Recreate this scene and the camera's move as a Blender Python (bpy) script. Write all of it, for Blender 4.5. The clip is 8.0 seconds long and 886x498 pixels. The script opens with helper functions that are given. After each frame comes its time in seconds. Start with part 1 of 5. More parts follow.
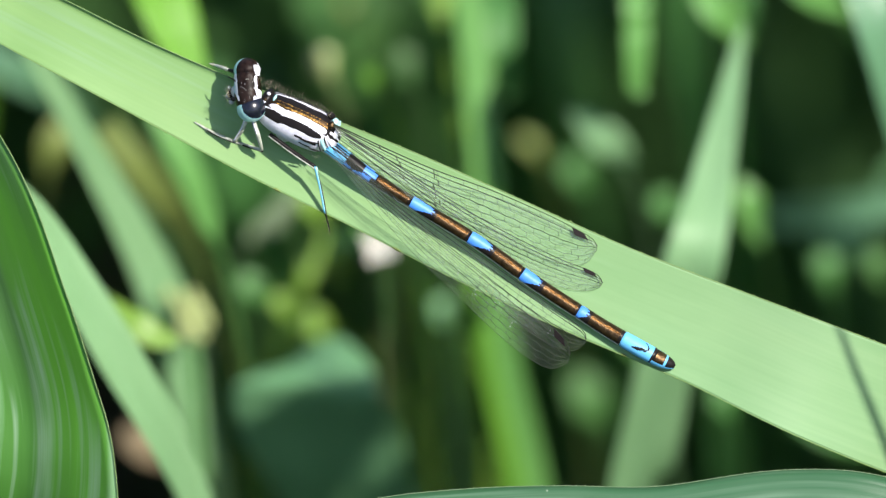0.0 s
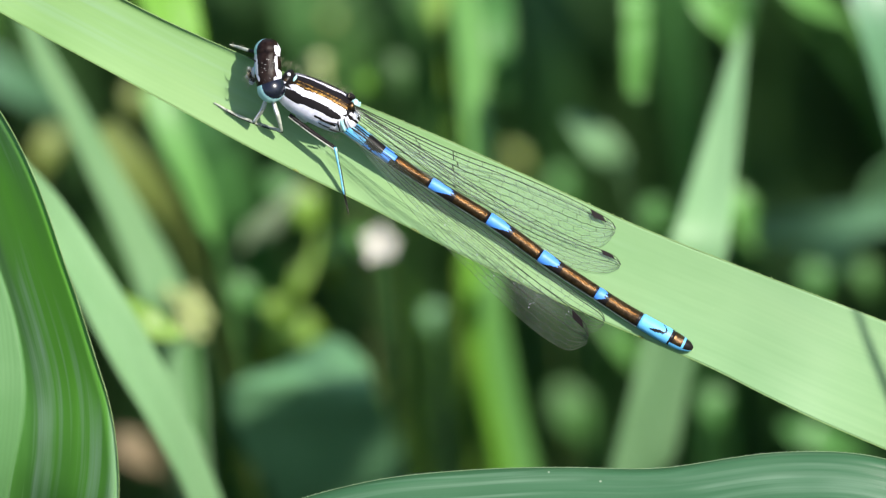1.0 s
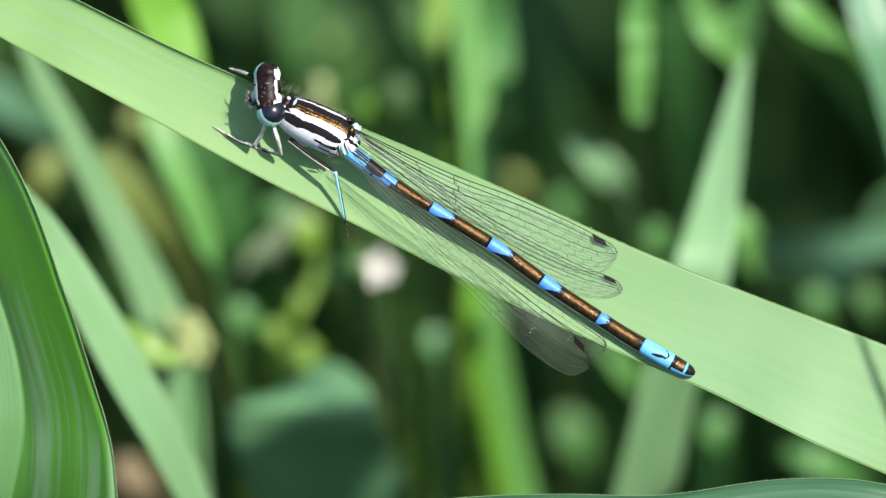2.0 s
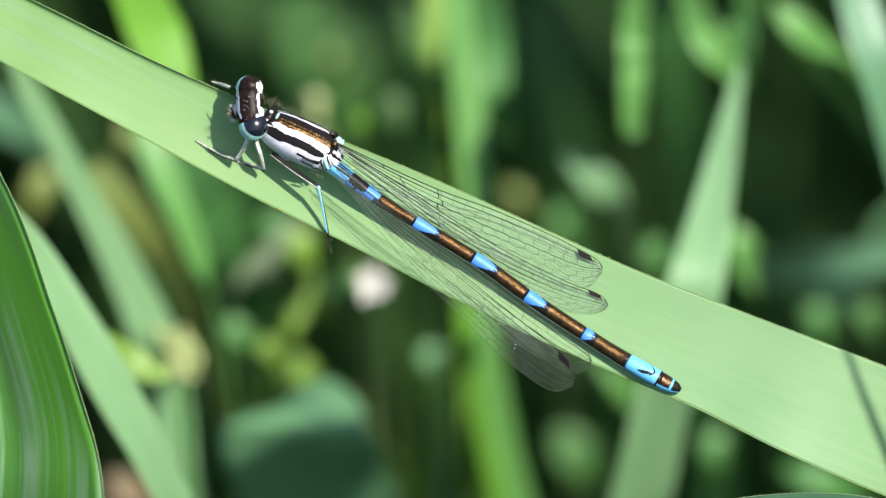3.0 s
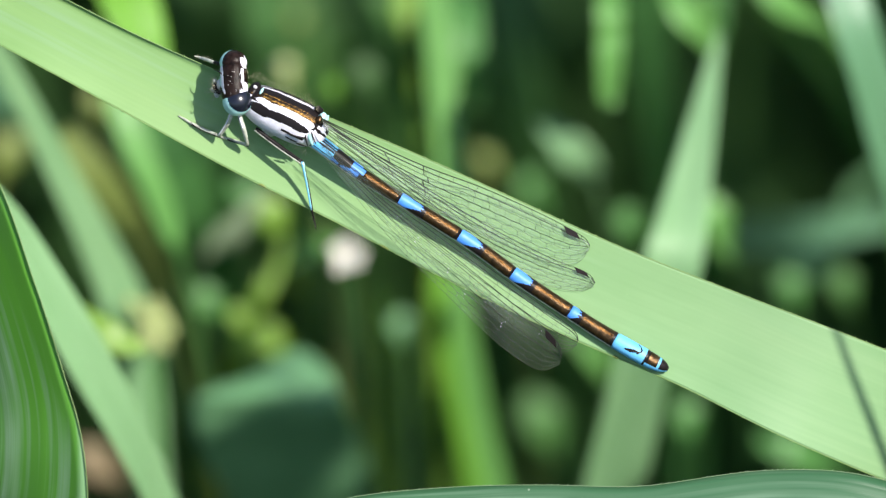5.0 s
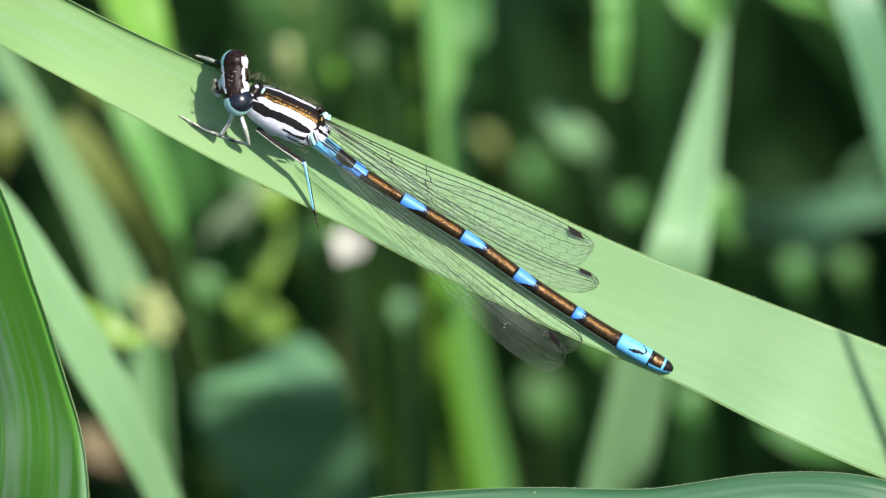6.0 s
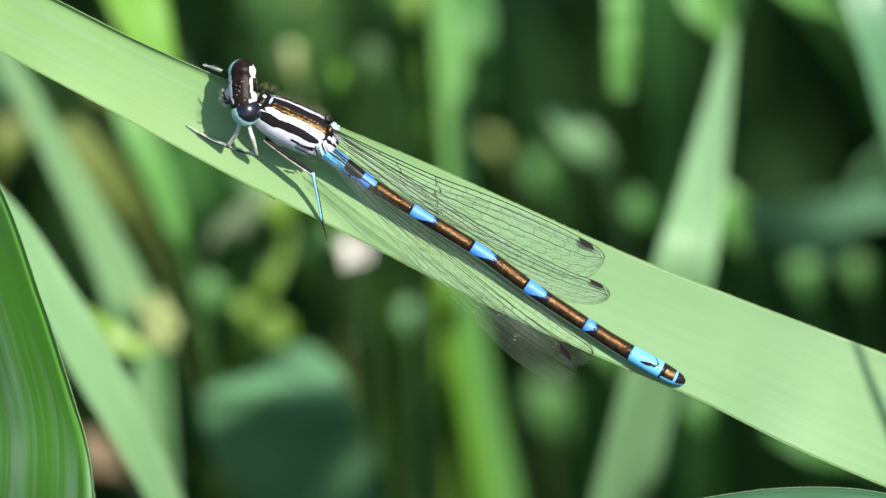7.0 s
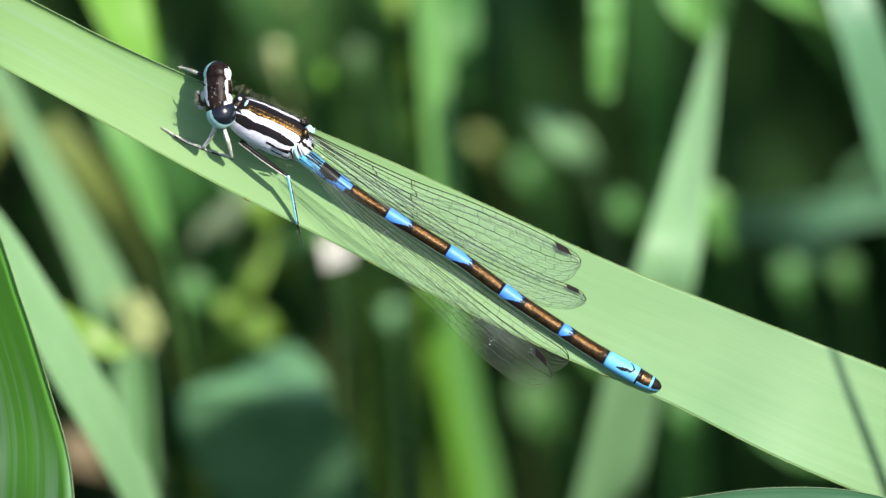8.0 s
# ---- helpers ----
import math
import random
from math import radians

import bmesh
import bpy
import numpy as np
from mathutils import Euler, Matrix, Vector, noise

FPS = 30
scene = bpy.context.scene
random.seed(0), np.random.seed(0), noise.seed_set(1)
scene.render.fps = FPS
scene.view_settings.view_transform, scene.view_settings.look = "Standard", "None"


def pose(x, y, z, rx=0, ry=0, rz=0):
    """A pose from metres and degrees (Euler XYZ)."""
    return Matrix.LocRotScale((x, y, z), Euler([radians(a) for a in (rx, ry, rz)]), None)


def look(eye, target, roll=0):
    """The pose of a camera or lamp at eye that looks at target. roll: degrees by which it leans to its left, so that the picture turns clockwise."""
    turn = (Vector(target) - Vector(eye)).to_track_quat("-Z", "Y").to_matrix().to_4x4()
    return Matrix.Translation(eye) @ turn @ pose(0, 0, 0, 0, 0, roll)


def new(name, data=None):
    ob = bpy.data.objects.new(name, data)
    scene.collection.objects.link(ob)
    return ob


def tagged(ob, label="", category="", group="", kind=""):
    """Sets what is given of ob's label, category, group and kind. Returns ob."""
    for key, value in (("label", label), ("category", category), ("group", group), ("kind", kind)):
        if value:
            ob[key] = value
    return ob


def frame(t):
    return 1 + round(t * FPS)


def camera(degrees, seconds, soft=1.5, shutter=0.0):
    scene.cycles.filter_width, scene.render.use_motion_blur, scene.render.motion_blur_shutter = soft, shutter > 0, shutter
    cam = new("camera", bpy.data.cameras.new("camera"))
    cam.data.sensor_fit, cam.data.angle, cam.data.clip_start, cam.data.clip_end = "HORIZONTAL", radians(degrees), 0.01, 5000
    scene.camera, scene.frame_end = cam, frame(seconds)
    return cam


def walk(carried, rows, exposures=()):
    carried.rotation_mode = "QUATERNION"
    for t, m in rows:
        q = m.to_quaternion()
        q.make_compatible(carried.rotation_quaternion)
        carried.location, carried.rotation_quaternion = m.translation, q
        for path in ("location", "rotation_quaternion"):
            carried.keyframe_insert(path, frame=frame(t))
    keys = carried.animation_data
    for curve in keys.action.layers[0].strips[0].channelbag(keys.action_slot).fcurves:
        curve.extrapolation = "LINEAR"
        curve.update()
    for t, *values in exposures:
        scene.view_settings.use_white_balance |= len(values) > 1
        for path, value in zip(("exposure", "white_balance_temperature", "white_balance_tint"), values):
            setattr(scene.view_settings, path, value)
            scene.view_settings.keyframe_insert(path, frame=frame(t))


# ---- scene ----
# ---- camera: a long lens held by hand about a metre from the leaf ----
PATH = [
    (0.0, pose(0.01778, -0.80996, 1.13311, 54.2847, 0.7312, 0.6198)),
    (0.2, pose(0.01438, -0.81431, 1.13053, 54.5192, 0.5825, 0.5090)),
    (0.5, pose(0.00929, -0.82084, 1.12667, 54.8658, 0.3255, 0.3618)),
    (0.8, pose(0.00570, -0.81994, 1.12473, 54.9191, 0.1225, 0.2747)),
    (1.0, pose(0.00331, -0.81934, 1.12343, 54.9742, 0.0907, 0.1468)),
    (1.2, pose(0.00199, -0.81926, 1.12349, 54.9808, 0.0217, 0.1193)),
    (1.5, pose(-0.00000, -0.81915, 1.12358, 55.0000, -0.0000, 0.0000)),
    (1.7, pose(0.00133, -0.81766, 1.12247, 55.0240, 0.0584, 0.0431)),
    (2.8, pose(0.00866, -0.80947, 1.11635, 55.1313, 0.2029, 0.4097)),
    (3.0, pose(0.00999, -0.80798, 1.11524, 55.1393, 0.2652, 0.4288)),
    (3.2, pose(0.01054, -0.80435, 1.11497, 55.0445, 0.3108, 0.4181)),
    (3.5, pose(0.01136, -0.79891, 1.11457, 54.8908, 0.3427, 0.4354)),
    (3.7, pose(0.01094, -0.80137, 1.11334, 55.0070, 0.2182, 0.4847)),
    (4.0, pose(0.01032, -0.80505, 1.11150, 55.1647, 0.1318, 0.4753)),
    (4.2, pose(0.00727, -0.80394, 1.11156, 55.0901, 0.0439, 0.3178)),
    (4.5, pose(0.00270, -0.80227, 1.11166, 55.0150, -0.0083, 0.0497)),
    (4.7, pose(0.00263, -0.80015, 1.11225, 54.9158, -0.1500, 0.1310)),
    (5.8, pose(0.00226, -0.78851, 1.11548, 54.3851, -0.0239, 0.0132)),
    (6.0, pose(0.00219, -0.78639, 1.11607, 54.2814, -0.0600, 0.0510)),
    (6.2, pose(-0.00056, -0.78535, 1.11525, 54.2801, -0.0805, -0.1098)),
    (6.5, pose(-0.00468, -0.78380, 1.11402, 54.2945, -0.2577, -0.2430)),
    (6.7, pose(-0.00278, -0.78086, 1.11372, 54.2152, -0.1649, -0.1790)),
    (7.0, pose(0.00006, -0.77645, 1.11327, 54.1148, -0.1010, -0.0298)),
    (7.2, pose(0.00065, -0.77319, 1.11291, 54.0545, -0.1827, 0.0541)),
    (7.5, pose(0.00154, -0.76829, 1.11237, 53.9044, -0.1047, 0.0448)),
    (7.7, pose(0.00281, -0.76971, 1.11229, 53.9516, -0.0754, 0.0906)),
    (8.0, pose(0.00471, -0.77185, 1.11216, 54.0222, -0.2258, 0.2890)),
]
cam = camera(3.4, 8.0, soft=1.35)
cam.data.dof.use_dof = True
cam.data.dof.aperture_fstop = 34.0
walk(cam, PATH, exposures=[(0.0, 0.9), (8.0, 0.9)])

# ---- light: high summer sun over the shoulder, clear sky ----
SUN_WAY = Vector((0.48, -0.45, 0.754)).normalized()
world = bpy.data.worlds.new("sky")
scene.world = world
world.use_nodes = True
sky = world.node_tree.nodes.new("ShaderNodeTexSky")
sky.sky_type = "NISHITA"
sky.sun_disc = False
sky.sun_elevation = math.asin(SUN_WAY.z)
sky.sun_rotation = math.atan2(SUN_WAY.x, SUN_WAY.y)
world.node_tree.links.new(sky.outputs[0], world.node_tree.nodes["Background"].inputs[0])
world.node_tree.nodes["Background"].inputs[1].default_value = 0.125
sun_data = bpy.data.lights.new("sun", "SUN")
sun_data.energy, sun_data.angle, sun_data.color = 4.75, radians(0.53), (1.0, 0.96, 0.88)
sun = new("sun", sun_data)
sun.matrix_world = look(SUN_WAY * 20, (0, 0, 0))

# The clump: x to the right, y up the slope of the leaf, z off it towards the lens, in millimetres.
STAND = pose(0, 0, 0.55, 55, 0, 0)
BACK = STAND.inverted()


def at(p):
    """A place in the clump, in metres of the world."""
    return STAND @ (Vector(p) * 0.001)


# ---- materials ----
def nodes_of(name):
    mat = bpy.data.materials.new(name)
    mat.use_nodes = True
    tree = mat.node_tree
    return mat, tree, tree.nodes["Principled BSDF"], tree.nodes["Material Output"]


def ramp(tree, source, stops):
    r = tree.nodes.new("ShaderNodeValToRGB")
    while len(r.color_ramp.elements) < len(stops):
        r.color_ramp.elements.new(0.5)
    for el, (pos, col) in zip(r.color_ramp.elements, stops):
        el.position, el.color = pos, (*col, 1)
    tree.links.new(source, r.inputs[0])
    return r.outputs[0]


def noise_tex(tree, vector, scale, detail=3.0, stretch=None):
    if stretch:
        m = tree.nodes.new("ShaderNodeMapping")
        m.inputs["Scale"].default_value = stretch
        tree.links.new(vector, m.inputs[0])
        vector = m.outputs[0]
    n = tree.nodes.new("ShaderNodeTexNoise")
    n.inputs["Scale"].default_value, n.inputs["Detail"].default_value = scale, detail
    tree.links.new(vector, n.inputs["Vector"])
    return n.outputs["Fac"]


def mixed(tree, fac, a, b, blend="MIX"):
    m = tree.nodes.new("ShaderNodeMix")
    m.data_type, m.blend_type = "RGBA", blend
    for value, socket in ((fac, m.inputs[0]), (a, m.inputs[6]), (b, m.inputs[7])):
        if isinstance(value, (int, float)):
            socket.default_value = value
        elif isinstance(value, tuple):
            socket.default_value = (*value, 1)
        else:
            tree.links.new(value, socket)
    return m.outputs[2]


def leaf_material(name, colour, dry=None, ribs=0.5, rough=0.42, through_light=0.35, gloss=0.5, vein_pitch=1.0, specks=0.0, grainy=0.35, ridges=0.0, ridge_scale=0.75, glow_streaks=None, pale_streaks=None, tip_colour=None, tip_from=0.0, tip_to=1.0):
    """A grass leaf: length-wise ribs, blotches, soft gloss and light that passes through. UVs are millimetres across and along."""
    mat, tree, bsdf, out = nodes_of(name)
    uv = tree.nodes.new("ShaderNodeUVMap").outputs[0]
    blotch = noise_tex(tree, uv, 0.16, 4, (1.0, 0.35, 1.0))
    grain = noise_tex(tree, uv, 2.2, 5, (1.0, 0.06, 1.0))
    speck = noise_tex(tree, uv, 3.5, 2)
    r, g, b = colour
    base = ramp(tree, blotch, [(0.3, (r * 0.86, g * 0.92, b * 0.9)), (0.7, (r * 1.12, g * 1.06, b * 1.12))])
    base = mixed(tree, grainy, base, ramp(tree, grain, [(0.35, (r * 0.72, g * 0.8, b * 0.7)), (0.65, (r * 1.2, g * 1.15, b * 1.25))]))
    base = mixed(tree, ramp(tree, speck, [(0.74, (0, 0, 0)), (0.8, (0.35, 0.35, 0.35))]), base, dry or (r * 1.5, g * 1.3, b * 1.3))
    wave = tree.nodes.new("ShaderNodeTexWave")
    wave.inputs["Scale"].default_value, wave.inputs["Distortion"].default_value = vein_pitch, 0.4
    wave.inputs["Detail"].default_value = 1.0
    tree.links.new(uv, wave.inputs[0])
    base = mixed(tree, 0.12 * ribs, base, wave.outputs["Color"], "OVERLAY")
    if tip_colour:
        run = tree.nodes.new("ShaderNodeSeparateXYZ")
        tree.links.new(uv, run.inputs[0])
        span = tree.nodes.new("ShaderNodeMapRange")
        span.inputs[1].default_value, span.inputs[2].default_value = tip_from, tip_to
        tree.links.new(run.outputs[1], span.inputs[0])
        base = mixed(tree, span.outputs[0], base, mixed(tree, 1.0, base, tip_colour, "MULTIPLY"))
    # Broad bands whose colour imitates light shining through the blade.
    if glow_streaks:
        band = noise_tex(tree, uv, 0.2, 2, (1.0, 0.10, 1.0))
        base = mixed(tree, ramp(tree, band, [(0.46, (0, 0, 0)), (0.62, (0.9, 0.9, 0.9))]), base, glow_streaks)
    if pale_streaks:
        fine = noise_tex(tree, uv, 1.5, 3, (1.0, 0.02, 1.0))
        patch = noise_tex(tree, uv, 0.3, 2, (1.0, 0.25, 1.0))
        fine = mixed(tree, 1.0, ramp(tree, fine, [(0.46, (0, 0, 0)), (0.64, (0.75, 0.75, 0.75))]), ramp(tree, patch, [(0.42, (0.04, 0.04, 0.04)), (0.6, (1, 1, 1))]), "MULTIPLY")
        base = mixed(tree, fine, base, pale_streaks)
    if specks:
        vor = tree.nodes.new("ShaderNodeTexVoronoi")
        vor.inputs["Scale"].default_value = specks
        tree.links.new(uv, vor.inputs[0])
        base = mixed(tree, ramp(tree, vor.outputs["Distance"], [(0.0, (0.8, 0.8, 0.8)), (0.045, (0, 0, 0))]), base, (0.7, 0.75, 0.6))
    bump = tree.nodes.new("ShaderNodeBump")
    bump.inputs["Strength"].default_value, bump.inputs["Distance"].default_value = ribs, 0.00004
    height = tree.nodes.new("ShaderNodeMath")
    height.operation = "ADD"
    tree.links.new(wave.outputs["Fac"], height.inputs[0])
    tree.links.new(grain, height.inputs[1])
    tree.links.new(height.outputs[0], bump.inputs["Height"])
    if ridges:
        wide = tree.nodes.new("ShaderNodeBump")
        wide.inputs["Strength"].default_value, wide.inputs["Distance"].default_value = 1.0, ridges
        tree.links.new(noise_tex(tree, uv, ridge_scale, 3, (1.0, 0.018 * 0.75 / ridge_scale, 1.0)), wide.inputs["Height"])
        tree.links.new(wide.outputs[0], bump.inputs["Normal"])
    tree.links.new(bump.outputs[0], bsdf.inputs["Normal"])
    tree.links.new(base, bsdf.inputs["Base Color"])
    bsdf.inputs["Roughness"].default_value = rough
    bsdf.inputs["Specular IOR Level"].default_value = gloss
    trans = tree.nodes.new("ShaderNodeBsdfTranslucent")
    tree.links.new(mixed(tree, 1.0, base, (1.25, 1.3, 0.55), "MULTIPLY"), trans.inputs[0])
    mix = tree.nodes.new("ShaderNodeMixShader")
    mix.inputs[0].default_value = through_light
    tree.links.new(bsdf.outputs[0], mix.inputs[1])
    tree.links.new(trans.outputs[0], mix.inputs[2])
    tree.links.new(mix.outputs[0], out.inputs[0])
    return mat


def skin_material(name, colour, spread=0.15, rough=0.35, metal=0.0, scale=900.0, bump=0.3, gloss=0.5):
    """An insect's skin: fine grain in colour and relief."""
    mat, tree, bsdf, out = nodes_of(name)
    pos = tree.nodes.new("ShaderNodeTexCoord").outputs["Object"]
    n = noise_tex(tree, pos, scale, 4)
    lo, hi = tuple(c * (1 - spread) for c in colour), tuple(c * (1 + spread) for c in colour)
    tree.links.new(ramp(tree, n, [(0.3, lo), (0.7, hi)]), bsdf.inputs["Base Color"])
    b = tree.nodes.new("ShaderNodeBump")
    b.inputs["Strength"].default_value, b.inputs["Distance"].default_value = bump, 0.00005
    tree.links.new(noise_tex(tree, pos, scale * 4, 3), b.inputs["Height"])
    tree.links.new(b.outputs[0], bsdf.inputs["Normal"])
    bsdf.inputs["Roughness"].default_value, bsdf.inputs["Metallic"].default_value = rough, metal
    bsdf.inputs["Specular IOR Level"].default_value = gloss
    return mat


def membrane_material(name, thin, thick, low, high):
    """Clear wing skin: mostly see-through, with a thin film's gloss and cloudy patches. thin, thick: how much of the light the film catches."""
    mat, tree, bsdf, out = nodes_of(name)
    pos = tree.nodes.new("ShaderNodeTexCoord").outputs["Object"]
    clear = tree.nodes.new("ShaderNodeBsdfTransparent")
    clear.inputs[0].default_value = (0.965, 0.975, 0.965, 1)
    gloss = tree.nodes.new("ShaderNodeBsdfGlossy")
    gloss.inputs[0].default_value, gloss.inputs["Roughness"].default_value = (0.9, 0.95, 0.95, 1), 0.3
    crinkle = tree.nodes.new("ShaderNodeBump")
    crinkle.inputs["Strength"].default_value, crinkle.inputs["Distance"].default_value = 0.6, 0.00006
    tree.links.new(noise_tex(tree, pos, 1900, 2), crinkle.inputs["Height"])
    tree.links.new(crinkle.outputs[0], gloss.inputs["Normal"])
    front, behind, film = tree.nodes.new("ShaderNodeBsdfDiffuse"), tree.nodes.new("ShaderNodeBsdfTranslucent"), tree.nodes.new("ShaderNodeMixShader")
    tint = ramp(tree, noise_tex(tree, pos, 900, 3), [(0.3, low), (0.7, high)])
    for k, half in enumerate((front, behind)):
        tree.links.new(tint, half.inputs[0])
        tree.links.new(half.outputs[0], film.inputs[1 + k])
    shine = tree.nodes.new("ShaderNodeMixShader")
    shine.inputs[0].default_value = 0.16
    tree.links.new(film.outputs[0], shine.inputs[1])
    tree.links.new(gloss.outputs[0], shine.inputs[2])
    mix = tree.nodes.new("ShaderNodeMixShader")
    tree.links.new(ramp(tree, noise_tex(tree, pos, 420, 3), [(0.35, (thin,) * 3), (0.7, (thick,) * 3)]), mix.inputs[0])
    tree.links.new(clear.outputs[0], mix.inputs[1])
    tree.links.new(shine.outputs[0], mix.inputs[2])
    tree.links.new(mix.outputs[0], out.inputs[0])
    return mat


def soil_material():
    mat, tree, bsdf, out = nodes_of("shade_dark_soil")
    pos = tree.nodes.new("ShaderNodeTexCoord").outputs["Object"]
    a, b = noise_tex(tree, pos, 9, 6), noise_tex(tree, pos, 90, 5)
    # Brown soil, with the shade under the reeds worked into its colour.
    base = mixed(tree, 0.5, ramp(tree, a, [(0.3, (0.010, 0.008, 0.003)), (0.7, (0.024, 0.020, 0.007))]),
                 ramp(tree, b, [(0.3, (0.006, 0.005, 0.002)), (0.75, (0.032, 0.025, 0.009))]))
    tree.links.new(base, bsdf.inputs["Base Color"])
    bump = tree.nodes.new("ShaderNodeBump")
    bump.inputs["Distance"].default_value = 0.01
    tree.links.new(b, bump.inputs["Height"])
    tree.links.new(bump.outputs[0], bsdf.inputs["Normal"])
    bsdf.inputs["Roughness"].default_value = 0.9
    return mat


LEAF_MAIN = leaf_material("leaf_sunlit_reed", (0.205, 0.340, 0.160), ribs=0.03, rough=0.5, through_light=0.25, gloss=0.35, specks=0.30, grainy=0.12, pale_streaks=(0.216, 0.350, 0.172), tip_colour=(0.98, 1.0, 0.72), tip_from=583, tip_to=640)
MARGIN = leaf_material("leaf_margin", (0.28, 0.41, 0.15), ribs=0.1, rough=0.5, through_light=0.4)
TOOTH = leaf_material("leaf_margin_pale", (0.30, 0.40, 0.24), ribs=0.1, rough=0.5, through_light=0.4)
# Bright streaks stand for light shining through, pale streaks for sheen on the ribs.
LEAF_FRONT = leaf_material("leaf_ribbed_dark", (0.085, 0.205, 0.052), ribs=0.06, rough=0.5, through_light=0.3, gloss=0.4, grainy=0.25, vein_pitch=0.35, specks=0.12, ridges=0.00002, ridge_scale=1.1, glow_streaks=(0.12, 0.36, 0.03), pale_streaks=(0.26, 0.40, 0.25), tip_colour=(0.75, 0.95, 0.55), tip_from=36, tip_to=44)
# The pale streaks paint silvery sheen along the arching leaf.
LEAF_GREY = leaf_material("leaf_bluish", (0.040, 0.115, 0.050), ribs=0.12, rough=0.4, through_light=0.25, gloss=0.45, vein_pitch=0.4, specks=0.4, grainy=0.3, ridges=0.00010, ridge_scale=1.1, pale_streaks=(0.13, 0.22, 0.14))
LEAF_SILVER = leaf_material("leaf_silvery_green", (0.085, 0.20, 0.062), ribs=0.2, rough=0.55, through_light=0.25, gloss=0.3, grainy=0.15)
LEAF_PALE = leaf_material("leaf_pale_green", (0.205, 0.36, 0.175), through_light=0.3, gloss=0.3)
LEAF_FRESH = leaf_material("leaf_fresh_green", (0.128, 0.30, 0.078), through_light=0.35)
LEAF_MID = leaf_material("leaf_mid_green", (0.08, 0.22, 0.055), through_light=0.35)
LEAF_TEAL = leaf_material("leaf_teal_green", (0.095, 0.21, 0.11), through_light=0.2)
LEAF_LIME = leaf_material("leaf_lime_green", (0.135, 0.315, 0.035), through_light=0.35, gloss=0.25)
LEAF_BROAD = leaf_material("leaf_broad_green", (0.115, 0.25, 0.115), through_light=0.15, rough=0.45, gloss=0.35)
LEAF_DARK = leaf_material("leaf_dark_green", (0.06, 0.15, 0.038), through_light=0.25, rough=0.5, gloss=0.3)
LEAF_YELLOW = leaf_material("leaf_yellow_green", (0.17, 0.30, 0.04), through_light=0.35)
# Leaf green darkened to stand in for shade deep in the clump.
LEAF_DEEP_SHADE = leaf_material("leaf_deep_shade", (0.042, 0.100, 0.028), through_light=0.2, rough=0.5, gloss=0.3)
LEAF_DRY = leaf_material("leaf_dry_brown", (0.20, 0.15, 0.09), through_light=0.15, rough=0.7, gloss=0.2)
PETAL = leaf_material("petal_cream_white", (0.58, 0.55, 0.50), ribs=0.2, rough=0.6, through_light=0.25, gloss=0.2)
LEAF_OLIVE = leaf_material("leaf_olive", (0.19, 0.24, 0.06), through_light=0.25)
LEAF_STRAW = leaf_material("leaf_straw", (0.34, 0.43, 0.25), through_light=0.2, rough=0.6)
BUD = leaf_material("bud_yellow_green", (0.42, 0.47, 0.20), through_light=0.25, ribs=0.1)
SOIL = soil_material()

BLACK = skin_material("skin_black", (0.009, 0.007, 0.007), rough=0.36, gloss=0.14)
HEAD_BLACK = skin_material("skin_head_black", (0.013, 0.0075, 0.006), 0.6, rough=0.22, scale=3000, bump=0.6, gloss=0.1)
EYE_BLACK = skin_material("eye_black", (0.006, 0.007, 0.014), rough=0.25, bump=0.03, gloss=0.5)
EYE_RIM = skin_material("eye_rim_blue", (0.03, 0.10, 0.16), 0.2, rough=0.2, bump=0.05)
BRONZE = skin_material("skin_bronze_brown", (0.058, 0.033, 0.014), 0.6, rough=0.30, metal=0.85, scale=3500, bump=0.5)
# Lighter bronze for the highlight painted along the abdomen.
BRONZE_GLINT = skin_material("skin_bronze_glint", (0.13, 0.062, 0.018), 0.7, rough=0.36, metal=0.9, scale=4500, bump=1.0)
GOLD = skin_material("skin_golden", (0.34, 0.19, 0.045), 0.9, rough=0.38, metal=1.0, scale=7000, bump=1.0)
WHITE = skin_material("skin_white", (0.57, 0.55, 0.62), 0.2, rough=0.5, scale=1500, bump=0.6)
BLUE = skin_material("skin_sky_blue", (0.048, 0.195, 0.60), 0.12, rough=0.5)
BLUE_TAIL = skin_material("skin_pale_blue", (0.10, 0.36, 0.62), 0.1, rough=0.5)
TURQUOISE = skin_material("skin_turquoise", (0.31, 0.52, 0.52), 0.15, rough=0.25)
GREYISH = skin_material("skin_grey_side", (0.42, 0.40, 0.40), 0.3, rough=0.5)
LEG_PALE = skin_material("leg_greyish", (0.30, 0.31, 0.26), 0.5, rough=0.5, scale=2500)
STIGMA = skin_material("wing_spot_dark", (0.014, 0.010, 0.010), 0.3, rough=0.6, gloss=0.15)
VEIN = skin_material("wing_vein", (0.020, 0.024, 0.014), 0.3, rough=0.4, gloss=0.4)
HAIR = skin_material("fine_hair", (0.36, 0.32, 0.22), 0.3, rough=0.6)
VEIN_PALE = skin_material("wing_vein_pale", (0.038, 0.050, 0.026), 0.3, rough=0.35, gloss=0.9)
MEMBRANE = membrane_material("wing_membrane", 0.06, 0.12, (0.60, 0.76, 0.58), (0.90, 0.97, 0.88))
MEMBRANE_GREY = membrane_material("wing_membrane_grey", 0.03, 0.08, (0.50, 0.58, 0.46), (0.85, 0.92, 0.80))


